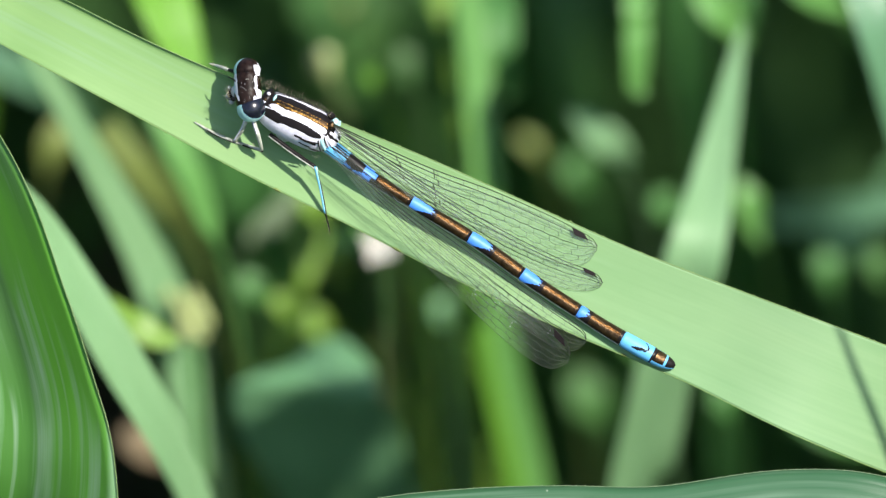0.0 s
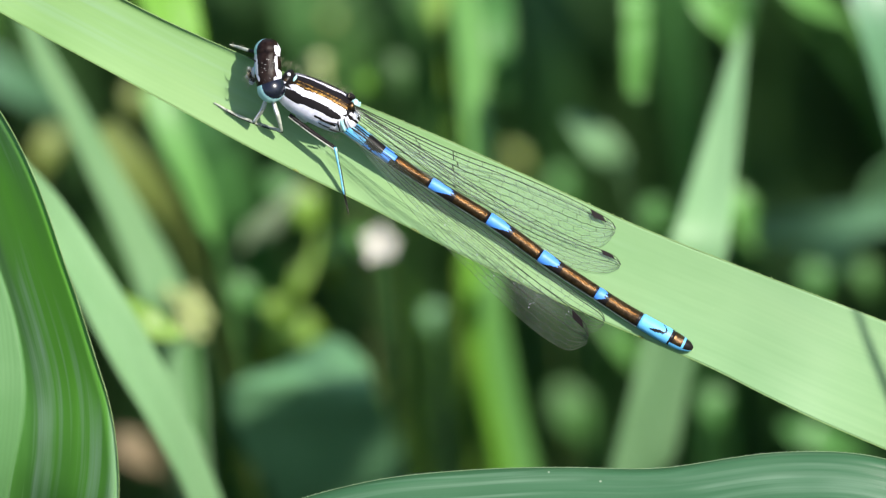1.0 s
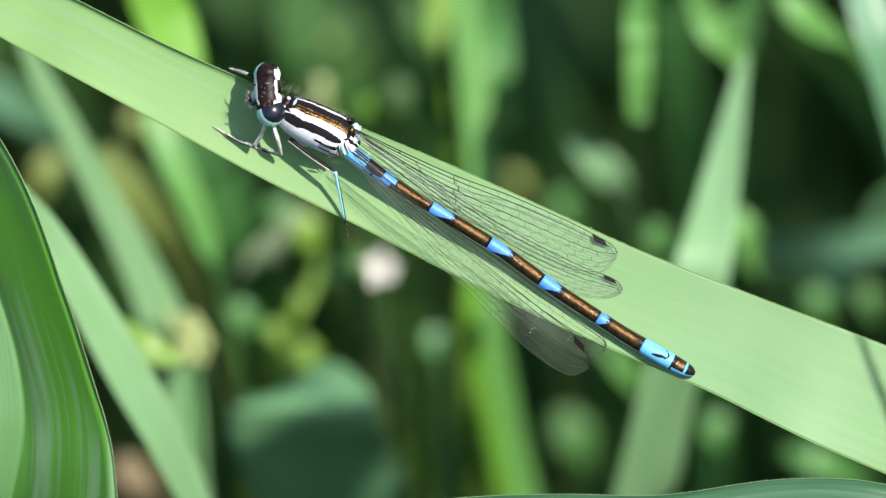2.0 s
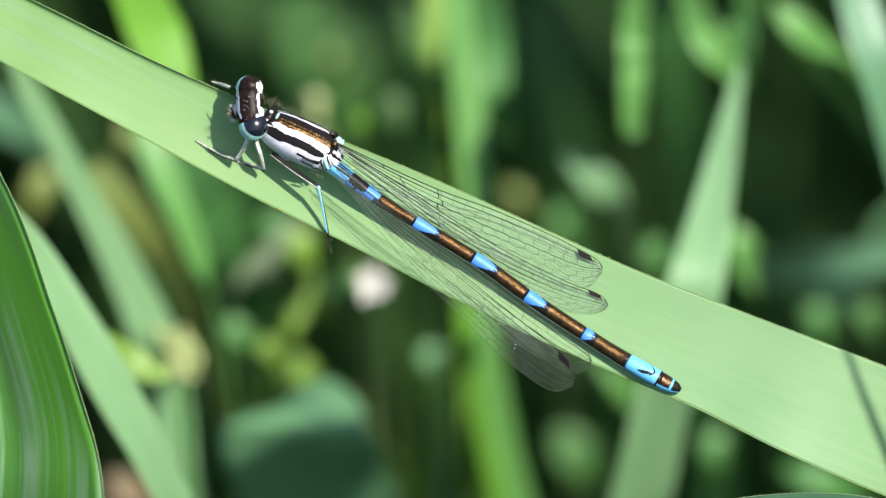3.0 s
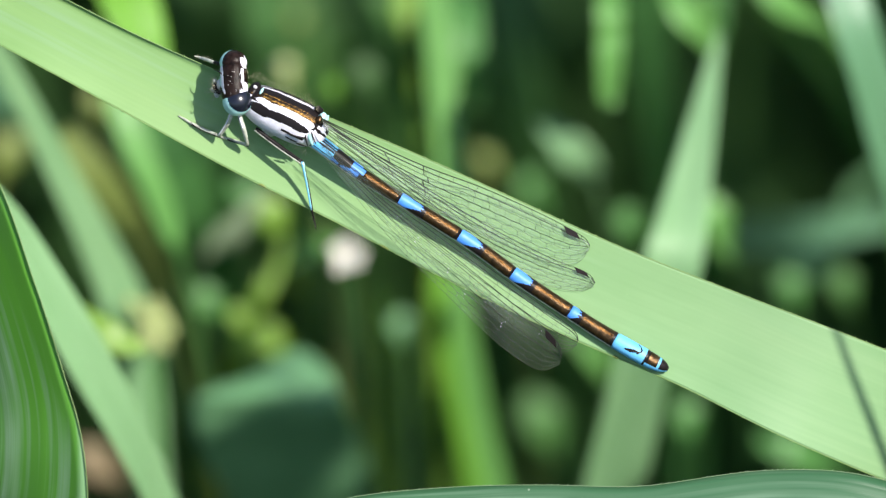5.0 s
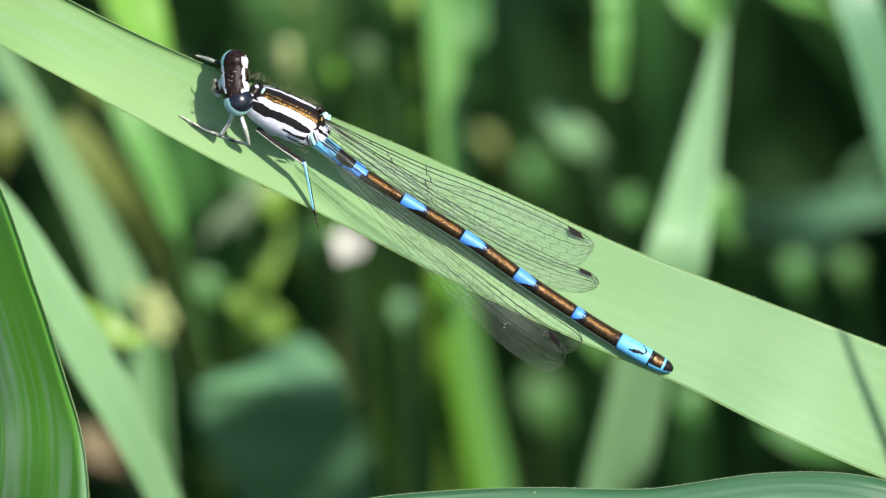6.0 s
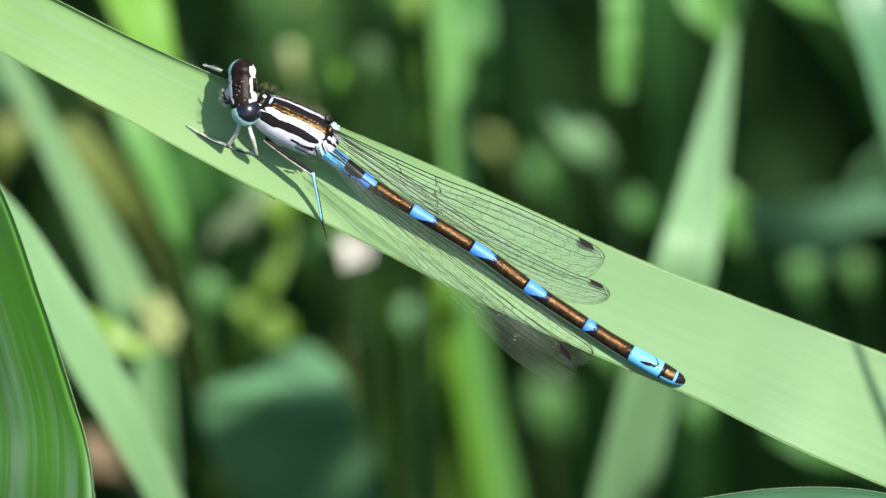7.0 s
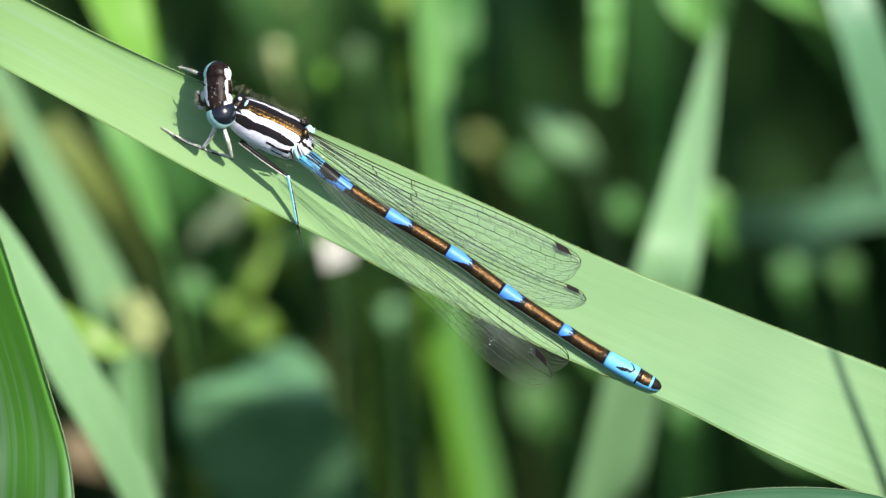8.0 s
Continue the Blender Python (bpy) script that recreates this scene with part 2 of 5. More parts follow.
# ---- building ----
def spline(points, per=8):
    """Points along a Catmull-Rom curve through the given tuples, any number of values each."""
    p = [np.array(q, float) for q in points]
    p = [2 * p[0] - p[1]] + p + [2 * p[-1] - p[-2]]
    out = []
    for i in range(1, len(p) - 2):
        for k in range(per):
            t = k / per
            a, b, c, d = p[i - 1:i + 3]
            out.append(0.5 * (2 * b + (c - a) * t + (2 * a - 5 * b + 4 * c - d) * t * t + (3 * b - a - 3 * c + d) * t ** 3))
    out.append(p[-2])
    return out


def mesh_from(name, verts, faces, mats, face_mat=None, uvs=None, smooth=True):
    me = bpy.data.meshes.new(name)
    me.from_pydata([tuple(v) for v in verts], [], faces)
    for m in mats:
        me.materials.append(m)
    if face_mat is not None:
        me.polygons.foreach_set("material_index", list(face_mat))
    if uvs is not None:
        layer = me.uv_layers.new(name="grain")
        idx = np.zeros(len(me.loops), dtype=np.int32)
        me.loops.foreach_get("vertex_index", idx)
        layer.data.foreach_set("uv", np.array(uvs, dtype=np.float32)[idx].ravel())
    me.polygons.foreach_set("use_smooth", [smooth] * len(me.polygons))
    me.update()
    return me


def part(name, me, parent, label=""):
    ob = new(name, me)
    ob.parent = parent
    return tagged(ob, label)


def rooted(spine, widths, stalk=None):
    """Carry a leaf's spine on from its last point, bending down into the ground. Widths in millimetres go along."""
    p, way = Vector(spine[-1]), (Vector(spine[-1]) - Vector(spine[-2])).normalized()
    down = (BACK.to_3x3() @ Vector((0, 0, -1))).normalized()
    base = widths[-1] if stalk is None else stalk
    spine, widths, step = list(spine), list(widths), max((Vector(spine[-1]) - Vector(spine[-2])).length, 3.0)
    while at(p).z > 0.004 and len(spine) < 60:
        step = min(step * 1.35, 90)
        way = way.lerp(down, 0.3).normalized()
        p = p + way * step
        base *= 0.95
        spine.append(tuple(p))
        widths.append(max(base, 0.12))
    return spine, widths


EDGES = {}


def blade_mesh(name, spine, widths, mat, fold=0.12, bow=0.0, twist=0.0, thick=0.22, across=10, per=8, seed=1, curl=0.0, facing=(0, 0, 1)):
    """A leaf along a spine. fold: how far the halves rise from the midrib, bow: the same as a round trough, curl: the upper edge rolls in."""
    aim = list(facing) if isinstance(facing, list) else [facing] * len(spine)
    aim += [aim[-1]] * (len(spine) - len(aim))
    rolls = list(curl) if isinstance(curl, list) else [curl] * len(spine)
    pts = spline([(*p, w, twist, *a, r) for p, w, a, r in zip(spine, widths, aim, rolls)], per)
    c = [Vector(p[:3]) for p in pts]
    verts, uvs, faces = [], [], []
    run, shift = 0.0, seed * 37.7
    for i, p in enumerate(pts):
        if i:
            run += (c[i] - c[i - 1]).length
        t = (c[min(i + 1, len(c) - 1)] - c[max(i - 1, 0)]).normalized()
        side = t.cross(Vector(p[5:8])).normalized()
        up = side.cross(t).normalized()
        turn = Matrix.Rotation(radians(p[4]), 3, t)
        side, up = turn @ side, turn @ up
        half = max(p[3], 0.02) * 0.5
        for lower in (0, 1):
            for k in range(across + 1):
                s = 2 * k / across - 1
                if lower:
                    s = -s
                edge = half * (1 + 0.02 * noise.noise(Vector((run * 0.12, shift, s))))
                rise = fold * half * abs(s) + bow * half * s * s
                if p[8] and s > 0.84:
                    rise += p[8] * half * ((s - 0.84) / 0.16) ** 2
                th = thick * (1 - 0.85 * s * s) * min(1, half / 1.0) * (1 if lower else 0)
                q = c[i] + side * (edge * s) + up * (rise - th - (0.012 if lower else 0))
                verts.append(at(q))
                uvs.append((half * s + shift, run))
    ring = 2 * (across + 1)
    for i in range(len(pts) - 1):
        for k in range(ring):
            a, b = i * ring + k, i * ring + (k + 1) % ring
            faces.append((a, b, b + ring, a + ring))
    faces.append(tuple(range(ring - 1, -1, -1)))
    faces.append(tuple(range((len(pts) - 1) * ring, len(pts) * ring)))
    EDGES[name] = [[verts[i * ring + k] for i in range(len(pts))] for k in (0, across, across // 2)]
    return mesh_from(name, verts, faces, [mat], None, uvs)


def centred(ob):
    """Move a thing's origin to the foot of its mesh."""
    me = ob.data
    low = min((v.co for v in me.vertices), key=lambda v: v.z).copy()
    me.transform(Matrix.Translation(-low))
    ob.location = low
    return ob


def cord(name, line, radius, mat, teeth=0.0, pitch=0.9, seed=1, along=None):
    """A thin rib or margin along a line of places in metres, with fine teeth if wanted."""
    rng = random.Random(seed)
    verts, faces = [], []
    r, run, due = radius * 0.001, 0.0, 0.0
    for i, p in enumerate(line):
        t = (line[min(i + 1, len(line) - 1)] - line[max(i - 1, 0)]).normalized()
        a = t.orthogonal().normalized()
        b = t.cross(a)
        verts += [p + a * r, p + b * r, p - a * r, p - b * r]
        if i:
            k = 4 * i
            faces += [(k - 4 + j, k - 4 + (j + 1) % 4, k + (j + 1) % 4, k + j) for j in range(4)]
    if teeth:
        for i in range(1, len(line)):
            p, q = line[i - 1], line[i]
            way = (q - p)
            n = max(1, int(way.length * 1000 / pitch))
            out = along[i] - q if along else Vector((0, 0, 1))
            out = (q - along[i]).normalized() if along else out
            for j in range(n):
                c = p.lerp(q, (j + rng.random()) / n)
                h = teeth * 0.001 * rng.uniform(0.5, 1.3)
                w = way.normalized()
                tip = c + out * h + w * h * rng.uniform(0.3, 1.0)
                side = w.cross(out).normalized() * h * 0.25
                k = len(verts)
                verts += [c - w * h * 0.4, c + w * h * 0.4, c + side, tip]
                faces += [(k, k + 1, k + 3), (k + 1, k + 2, k + 3), (k + 2, k, k + 3)]
    return mesh_from(name, verts, faces, [mat])


def with_margins(ob, mesh_name, radius, mat, teeth=0.0, pitch=0.9):
    """Give a leaf its pale margins as parts."""
    low, (one, two, mid) = ob.location.copy(), EDGES[mesh_name]
    lift = STAND.to_3x3() @ Vector((0, 0, radius * 0.0008))
    for k, line in enumerate((one, two)):
        line = [p + lift for p in line]
        me = cord("margin", line, radius, mat, teeth, pitch, k, mid)
        me.transform(Matrix.Translation(-low))
        part("margin", me, ob, "pale finely toothed margin" if teeth else "pale thin margin")
    return ob


def leaf(name, spine, widths, mat, label, category="leaf", group="", stalk=None, root=True, **form):
    stem = None
    if root:
        count = len(spine)
        spine, widths = rooted(spine, widths, stalk)
        if name == "leaflet":
            stem = blade_mesh("stalk", spine[count - 1:], [stalk] + widths[count:], mat, thick=0.1, across=4, per=4)
            spine, widths = spine[:count], widths[:count - 1] + [stalk]
    ob = new(name, blade_mesh(name, spine, widths, mat, **form))
    tagged(ob, label, category, group)
    if stem:
        low = min((v.co for v in stem.vertices), key=lambda v: v.z).copy()
        for me in (ob.data, stem):
            me.transform(Matrix.Translation(-low))
        ob.location = low
        part("stalk", stem, ob)
    else:
        centred(ob)
    if max(widths) > 2 and name in ("reed_leaf", "broad_leaf", "reed", "curled_leaf"):
        me = cord("midrib", [q - Vector((0, 0, 0.00004)) for q in EDGES[name][2]], 0.07, mat)
        me.transform(Matrix.Translation(-ob.location))
        part("midrib", me, ob)
    return ob


# ---- ground ----
def ground():
    n, verts, faces = 60, [], []
    size = [math.copysign(abs(u) ** 3 * 400 + abs(u) * 1.5, u) for u in np.linspace(-1, 1, n)]
    for y in size:
        for x in size:
            near = math.exp(-(x * x + y * y) / 6)
            verts.append((x, y, 0.02 * noise.noise(Vector((x * 2, y * 2, 0))) * near))
    for j in range(n - 1):
        for i in range(n - 1):
            a = j * n + i
            faces.append((a, a + 1, a + n + 1, a + n))
    ob = new("ground", mesh_from("ground", verts, faces, [SOIL]))
    tagged(ob, "brown soil with plant litter, darkened for shade under the reeds", "ground", kind="structure")


ground()


# ---- the leaf in focus ----
def reed_leaf():
    spine = [(43.3, -14.32, -25), (34.95, -11.71, -8), (27.16, -8.65, -2.2), (19.58, -5.35, -2.2), (11.99, -2.24, -2.2), (4.4, 1.25, -2.2), (-3.19, 4.89, -2.2), (-10.77, 8.31, -2.2), (-18.36, 11.99, -2.2), (-25.95, 15.9, -2.2), (-37.47, 21.75, -6), (-57.86, 30.06, -30), (-85.99, 35.53, -90)]
    widths = [8.14, 8.14, 7.84, 7.04, 6.85, 6.7, 6.17, 5.56, 4.88, 4.62, 3.97, 2.65, 0.3]
    root = [tuple((BACK @ Vector(q)) * 1000) for q in ((0.10, 0.03, -0.01), (0.095, 0.025, 0.30), (0.075, 0.01, 0.49))]
    spine, widths = root + spine, [3.0, 5.0, 7.5] + widths
    ob = new("reed_leaf", blade_mesh("reed_leaf", spine, widths, LEAF_MAIN, fold=0.0, bow=0.05, thick=0.25, across=44, per=14, curl=[0, 0, 0, 0, 0, 0, 0, 0, 0, 0.01, 0.05, 0.10, 0.11, 0.09, 0.05, 0]))
    centred(tagged(ob, "broad pale green sunlit reed leaf carrying a damselfly", "leaf"))
    low, edge = ob.location.copy(), EDGES["reed_leaf"][0]
    for x, long in ((-9.7, 0.5), (-1.7, 0.7), (13.6, 0.4)):
        p = min(edge, key=lambda v: abs((BACK @ v).x * 1000 - x))
        q = min(edge, key=lambda v: abs((BACK @ v).x * 1000 - x - long))
        q = p + (q - p).normalized() * long * 0.001 if (q - p).length > 1e-6 else p + Vector((long * 0.001, 0, 0))
        out, lift = STAND.to_3x3() @ Vector((-0.43, -0.9, 0)), STAND.to_3x3() @ Vector((0, 0, 0.00006))
        verts = []
        for k in range(7):
            c, wide = p.lerp(q, k / 6) + lift, 0.00003 + 0.00005 * math.sin(math.pi * k / 6) * (1 + 0.5 * noise.noise(Vector((k * 1.7, x, 0))))
            verts += [c - out * wide * 1.4, c + out * wide, c - lift * 1.6]
        faces = [(3 * k + a, 3 * k + b, 3 * k + 3 + b, 3 * k + 3 + a) for k in range(6) for a, b in ((0, 1), (1, 2), (2, 0))]
        me = mesh_from("nick", verts, faces, [LEAF_OLIVE], None, [(v.x * 1000, v.y * 1000) for v in verts])
        me.transform(Matrix.Translation(-low))
        part("nick", me, ob, "small dry olive nick in the leaf edge")
    return with_margins(ob, "reed_leaf", 0.028, MARGIN, 0.12, 0.6)


reed_leaf()


# ---- the damselfly ----
BODY = new("damselfly")
BODY.matrix_world = Matrix.Translation(at((-3.18, 6.09, 0)))
tagged(BODY, "slender blue, black and white damselfly resting on a reed leaf", "damselfly")
BODY_INV = BODY.matrix_world.inverted()
PX = 0.037861  # millimetres in a unit of the drawing grid
LEANING = radians(26)  # the back leans towards the upper side of the leaf


def body_part(name, verts, faces, mats, face_mat=None, parent=None, label="", smooth=True):
    me = mesh_from(name, [BODY_INV @ at(v) for v in verts], faces, mats, face_mat, smooth=smooth)
    return part(name, me, parent or BODY, label)


def body_axes(t, lean=LEANING):
    up_hill = Vector((-t.y, t.x, 0)).normalized()
    back = (up_hill * math.sin(lean) + Vector((0, 0, 1)) * math.cos(lean))
    back = (back - t * back.dot(t)).normalized()
    left = t.cross(back)  # towards the lower edge of the leaf
    return back, left if left.y < 0 else -left


def tube(points, sides=12, colour=None, lean=LEANING, close=True):
    """A limb through points (x, y, z, radius across, radius in height): verts, faces, and a material index by colour(i, turn, x)."""
    verts, faces, fm = [], [], []
    c = [Vector(p[:3]) for p in points]
    for i, p in enumerate(points):
        t = (c[min(i + 1, len(c) - 1)] - c[max(i - 1, 0)]).normalized()
        back, left = body_axes(t, lean)
        for k in range(sides):
            a = math.tau * k / sides
            verts.append(c[i] + back * (math.cos(a) * p[4]) + left * (math.sin(a) * p[3]))
    for i in range(len(points) - 1):
        for k in range(sides):
            a, b = i * sides + k, i * sides + (k + 1) % sides
            faces.append((a, b, b + sides, a + sides))
            turn = (360 * (k + 0.5) / sides + 180) % 360 - 180
            fm.append(colour(i, turn, 0.5 * (c[i].x + c[i + 1].x)) if colour else 0)
    if close:
        faces += [tuple(range(sides - 1, -1, -1)), tuple(range((len(points) - 1) * sides, len(points) * sides))]
        fm += [fm[0], fm[-1]]
    return verts, faces, fm


def ellipsoid(centre, axes, radii, rows=24, cols=36, bulge=None):
    """Verts and faces of a ball with its own axes; bulge(a, b, c) scales each place."""
    verts, faces = [], []
    for i in range(rows + 1):
        th = math.pi * i / rows
        for k in range(cols):
            ph = math.tau * k / cols
            a, b, c = math.cos(th), math.sin(th) * math.cos(ph), math.sin(th) * math.sin(ph)
            s = bulge(a, b, c) if bulge else 1
            verts.append(Vector(centre) + (axes[0] * (a * radii[0]) + axes[1] * (b * radii[1]) + axes[2] * (c * radii[2])) * s)
    for i in range(rows):
        for k in range(cols):
            a, b = i * cols + k, i * cols + (k + 1) % cols
            faces.append((a, b, b + cols, a + cols))
    return verts, faces


def abdomen():
    mats = [BLACK, BRONZE, BLUE, BLUE_TAIL, GREYISH, WHITE, BRONZE_GLINT]
    line = spline([(*(-6.29, 7.69, -0.6), 0.58, 0.58), (*(-5.08, 6.78, -0.8), 0.54, 0.55), (*(-3.56, 5.65, -0.95), 0.48, 0.48), (*(-1.67, 4.4, -1), 0.44, 0.44),
                   (*(0.23, 3.26, -1.05), 0.46, 0.45), (*(4.02, 0.91, -1.36), 0.48, 0.46), (*(7.43, -1.55, -1.58), 0.50, 0.48), (*(10.84, -3.79, -1.68), 0.50, 0.48),
                   (*(12.74, -5, -1.7), 0.53, 0.50), (*(14.64, -6.1, -1.6), 0.58, 0.53), (*(15.96, -6.83, -1.64), 0.55, 0.49), (*(16.69, -7.2, -1.7), 0.40, 0.35), (*(17.03, -7.39, -1.72), 0.16, 0.15)], 44)
    joints = [618, 650, 706, 767, 870, 962, 1063, 1142, 1198, 1217, 1240]
    joints = [(j - 784) * PX for j in joints]

    def colour(i, turn, x):
        p, a = x / PX + 784, abs(turn)
        if p < 1140 and (turn > 82 or turn < -112):
            return 4
        if p < 655:
            return 0 if (p < 622 or 16 < a < 27 or 58 < a < 66 or (a < 4)) else (5 if a > 95 else 3)
        if p < 684:
            return 0 if a < 62 - abs(p - 668) * 1.3 or 76 < a < 82 or 667 < p < 671 else 2
        if p < 706:
            return 0 if (24 < a < 30 or a < 3 or (p > 699 and a > 30)) else 2
        for start, end in ((769, 807), (872, 909), (964, 996), (1064, 1080)):
            if start - 4 < p <= start:
                return 0
            if start < p < end:
                barb = end - 0.72 * (end - start) * max(0, (a - 20) / 56) ** 0.8 - 6 * max(0, 1 - abs(a - 13) / 8)
                return 2 if p < barb else 0
            if end <= p < end + 5:
                return 0
        if p < 1142:
            if p > 1137:
                return 0
            edge = 5 * noise.noise(Vector((p * 0.09, 3.0, 1.0)))
            # The golden highlight down the back, painted as a lighter stripe.
            if abs(turn - 4) < 7 + edge:
                return 6
            return 1 if a < 68 + edge * 2 else 0
        if p < 1196:
            mark = (1160 < p < 1182 and abs(turn - 30 + (p - 1171) * 1.2) < 13 - abs(p - 1171) * 0.7) or (abs(p - 1181 - 4 * math.cos(turn * 0.06)) < 1.4 and -48 < turn < 34)
            return 0 if mark or (p > 1193 and a < 95) else 3
        if p < 1215:
            return (0 if p < 1200 else 1) if a < 58 else 3
        if p < 1219:
            return 3
        return 0 if a < (64 if p < 1236 else 34) else 3

    for n in range(10):
        rows = [q for q in line if joints[n] - 0.03 <= q[0] <= joints[n + 1] + 0.03]
        rows = [(*q[:3], q[3] * f, q[4] * f) for q, f in ((q, 1 - 0.07 * (k < 2) - 0.05 * (k > len(rows) - 3)) for k, q in enumerate(rows))]
        v, f, m = tube(rows, 56, colour)
        body_part("abdomen_segment", v, f, mats, m, label="bronze black segment with a sky blue ring" if 2 < n < 8 else ("pale blue tail segment" if n >= 8 else "sky blue segment with black lines"))


def thorax():
    mats = [BLACK, BRONZE, WHITE, TURQUOISE, GOLD]
    line = spline([(*(-10.46, 10.35, -1), 0.5, 0.5), (*(-10.23, 10.19, -0.9), 1.05, 0.95), (*(-9.77, 9.96, -0.8), 1.30, 1.2), (*(-9.02, 9.58, -0.7), 1.44, 1.34), (*(-7.92, 9.05, -0.65), 1.50, 1.42),
                   (*(-6.97, 8.6, -0.65), 1.48, 1.38), (*(-6.33, 8.22, -0.7), 1.30, 1.26), (*(-5.83, 7.88, -0.7), 0.85, 0.95), (*(-5.49, 7.65, -0.7), 0.5, 0.6)], 40)

    def colour(i, turn, x):
        p = x / PX + 784
        wave = 2.2 * math.sin(p * 0.11 + 1) + 1.0 * math.sin(p * 0.25)
        a = abs(turn) + wave * 0.6
        if p < 517:
            return 0 if a < 60 else 2
        if p > 622:
            return 2 if a > 40 or 15 < a < 25 else 0
        lower = a if turn > 0 else a + 1.5

        def band(p0, p1, a0, a1, cap=14):
            end = min(p - p0, p1 - p)
            if end <= 0:
                return False
            k = 1 if end >= cap else math.sqrt(1 - (1 - end / cap) ** 2)
            return abs(lower - (a0 + a1) / 2) < (a1 - a0) / 2 * k

        if abs(lower - 77) < 3.2 and 575 < p < 612 or abs(lower - 94) < 3 and 585 < p < 606:
            return 0
        if band(523, 617, 19, 37, 10) and turn > 0 or band(521, 617, 21, 31 - 3 * (p < 560), 16) and turn < 0:
            return 2
        if band(516, 613, 37, 59, 22) or band(514, 550, 40, 67, 14):
            return 0
        if lower < 37:
            sheen = turn + 3 * noise.noise(Vector((p * 0.12, turn * 0.2, 1)))
            inside = 522 < p < 614 and lower < 20
            if not inside:
                return 0
            if sheen < 1 or 6 < sheen < 9:
                return 0
            dust = noise.noise(Vector((p * 0.55, turn * 0.9, 4)))
            if p > 530 and (abs(sheen - 14) < 2.0 + 4 * dust or abs(sheen - 3.5) < 0.6 + 4 * dust):
                return 4
            return 1
        return 2

    v, f, m = tube(line, 200, colour, radians(39))
    body_part("thorax", v, f, mats, m, label="white thorax with black and bronze stripes")
    t = Vector((0.86, -0.51, 0)).normalized()
    back, left = body_axes(t)
    v, f = ellipsoid((-10.19, 10.64, -0.55), (t, left, back), (0.42, 0.85, 0.62))
    c = Vector((-10.19, 10.64, -0.55))
    fm = []
    for q in f:
        d = (sum((v[k] for k in q), Vector()) / 4) - c
        fm.append(1 if (d.dot(left) > 0.45 and d.dot(t) > -0.2) or d.dot(t) > 0.33 else 0)
    body_part("pronotum", v, f, [BLACK, WHITE], fm, label="black neck shield with white edges")
    for where, r, mat in (((-9.61, 10.75, 0.25), (0.10, 0.26, 0.14), TURQUOISE), ((-10.03, 11.02, 0), (0.14, 0.12, 0.12), WHITE), ((-9.95, 10.26, 0.2), (0.16, 0.14, 0.12), WHITE), ((-10.26, 10.64, 0.05), (0.12, 0.14, 0.1), BRONZE)):
        v, f = ellipsoid(where, (t, left, back), r, 12, 16)
        body_part("neck_mark", v, f, [mat])
    for where, r, mat in (((-5.87, 9.54, 0), (0.3, 0.22, 0.3), BLACK), ((-5.6, 9.08, 0.1), (0.26, 0.3, 0.28), TURQUOISE), ((-5.83, 8.89, 0.4), (0.24, 0.26, 0.2), BRONZE),
                          ((-5.53, 8.67, -0.1), (0.22, 0.22, 0.22), BLACK), ((-5.68, 8.29, 0), (0.3, 0.28, 0.26), WHITE), ((-5.98, 7.91, -0.2), (0.34, 0.26, 0.3), WHITE), ((-5.41, 8.94, -0.2), (0.16, 0.3, 0.2), TURQUOISE)):
        v, f = ellipsoid(where, (t, left, back), r, 16, 22, lambda a, b, c: 1 + 0.35 * noise.noise(Vector((a * 2 + r[0] * 50, b * 2, c * 2))))
        body_part("wing_hinge", v, f, [mat])
    for a, b, c, r, mat in (((-6.47, 8.63, 0.4), (-6.51, 7.91, 0.45), (-6.28, 7.23, 0.1), 0.16, TURQUOISE), ((-6.21, 8.74, 0.35), (-6.13, 8.06, 0.35), (-5.83, 7.46, -0.1), 0.13, WHITE),
                            ((-6.66, 8.36, 0.58), (-6.73, 7.76, 0.52), (-6.59, 7.15, 0.1), 0.06, BLACK), ((-6.32, 8.66, 0.48), (-6.32, 7.98, 0.5), (-6.06, 7.31, 0.05), 0.05, BLACK),
                            ((-7.94, 7.98, 0.62), (-7.26, 7.76, 0.6), (-6.7, 7.68, 0.58), 0.07, BLACK), ((-7.34, 7.34, 0.26), (-6.96, 7.23, 0.26), (-6.66, 7.15, 0.23), 0.06, BLACK)):
        v, f, m = tube(spline([(*a, r * 0.7, r * 0.7), (*b, r, r), (*c, r * 0.6, r * 0.6)], 6), 8)
        body_part("seam", v, f, [mat])
    for where in ((-8.3, 8.46, -1.6), (-7.36, 7.77, -1.6), (-9.06, 8.3, -1.6)):
        v, f = ellipsoid(where, (t, left, back), (0.55, 0.5, 0.6), 10, 14)
        body_part("hip", v, f, [WHITE])


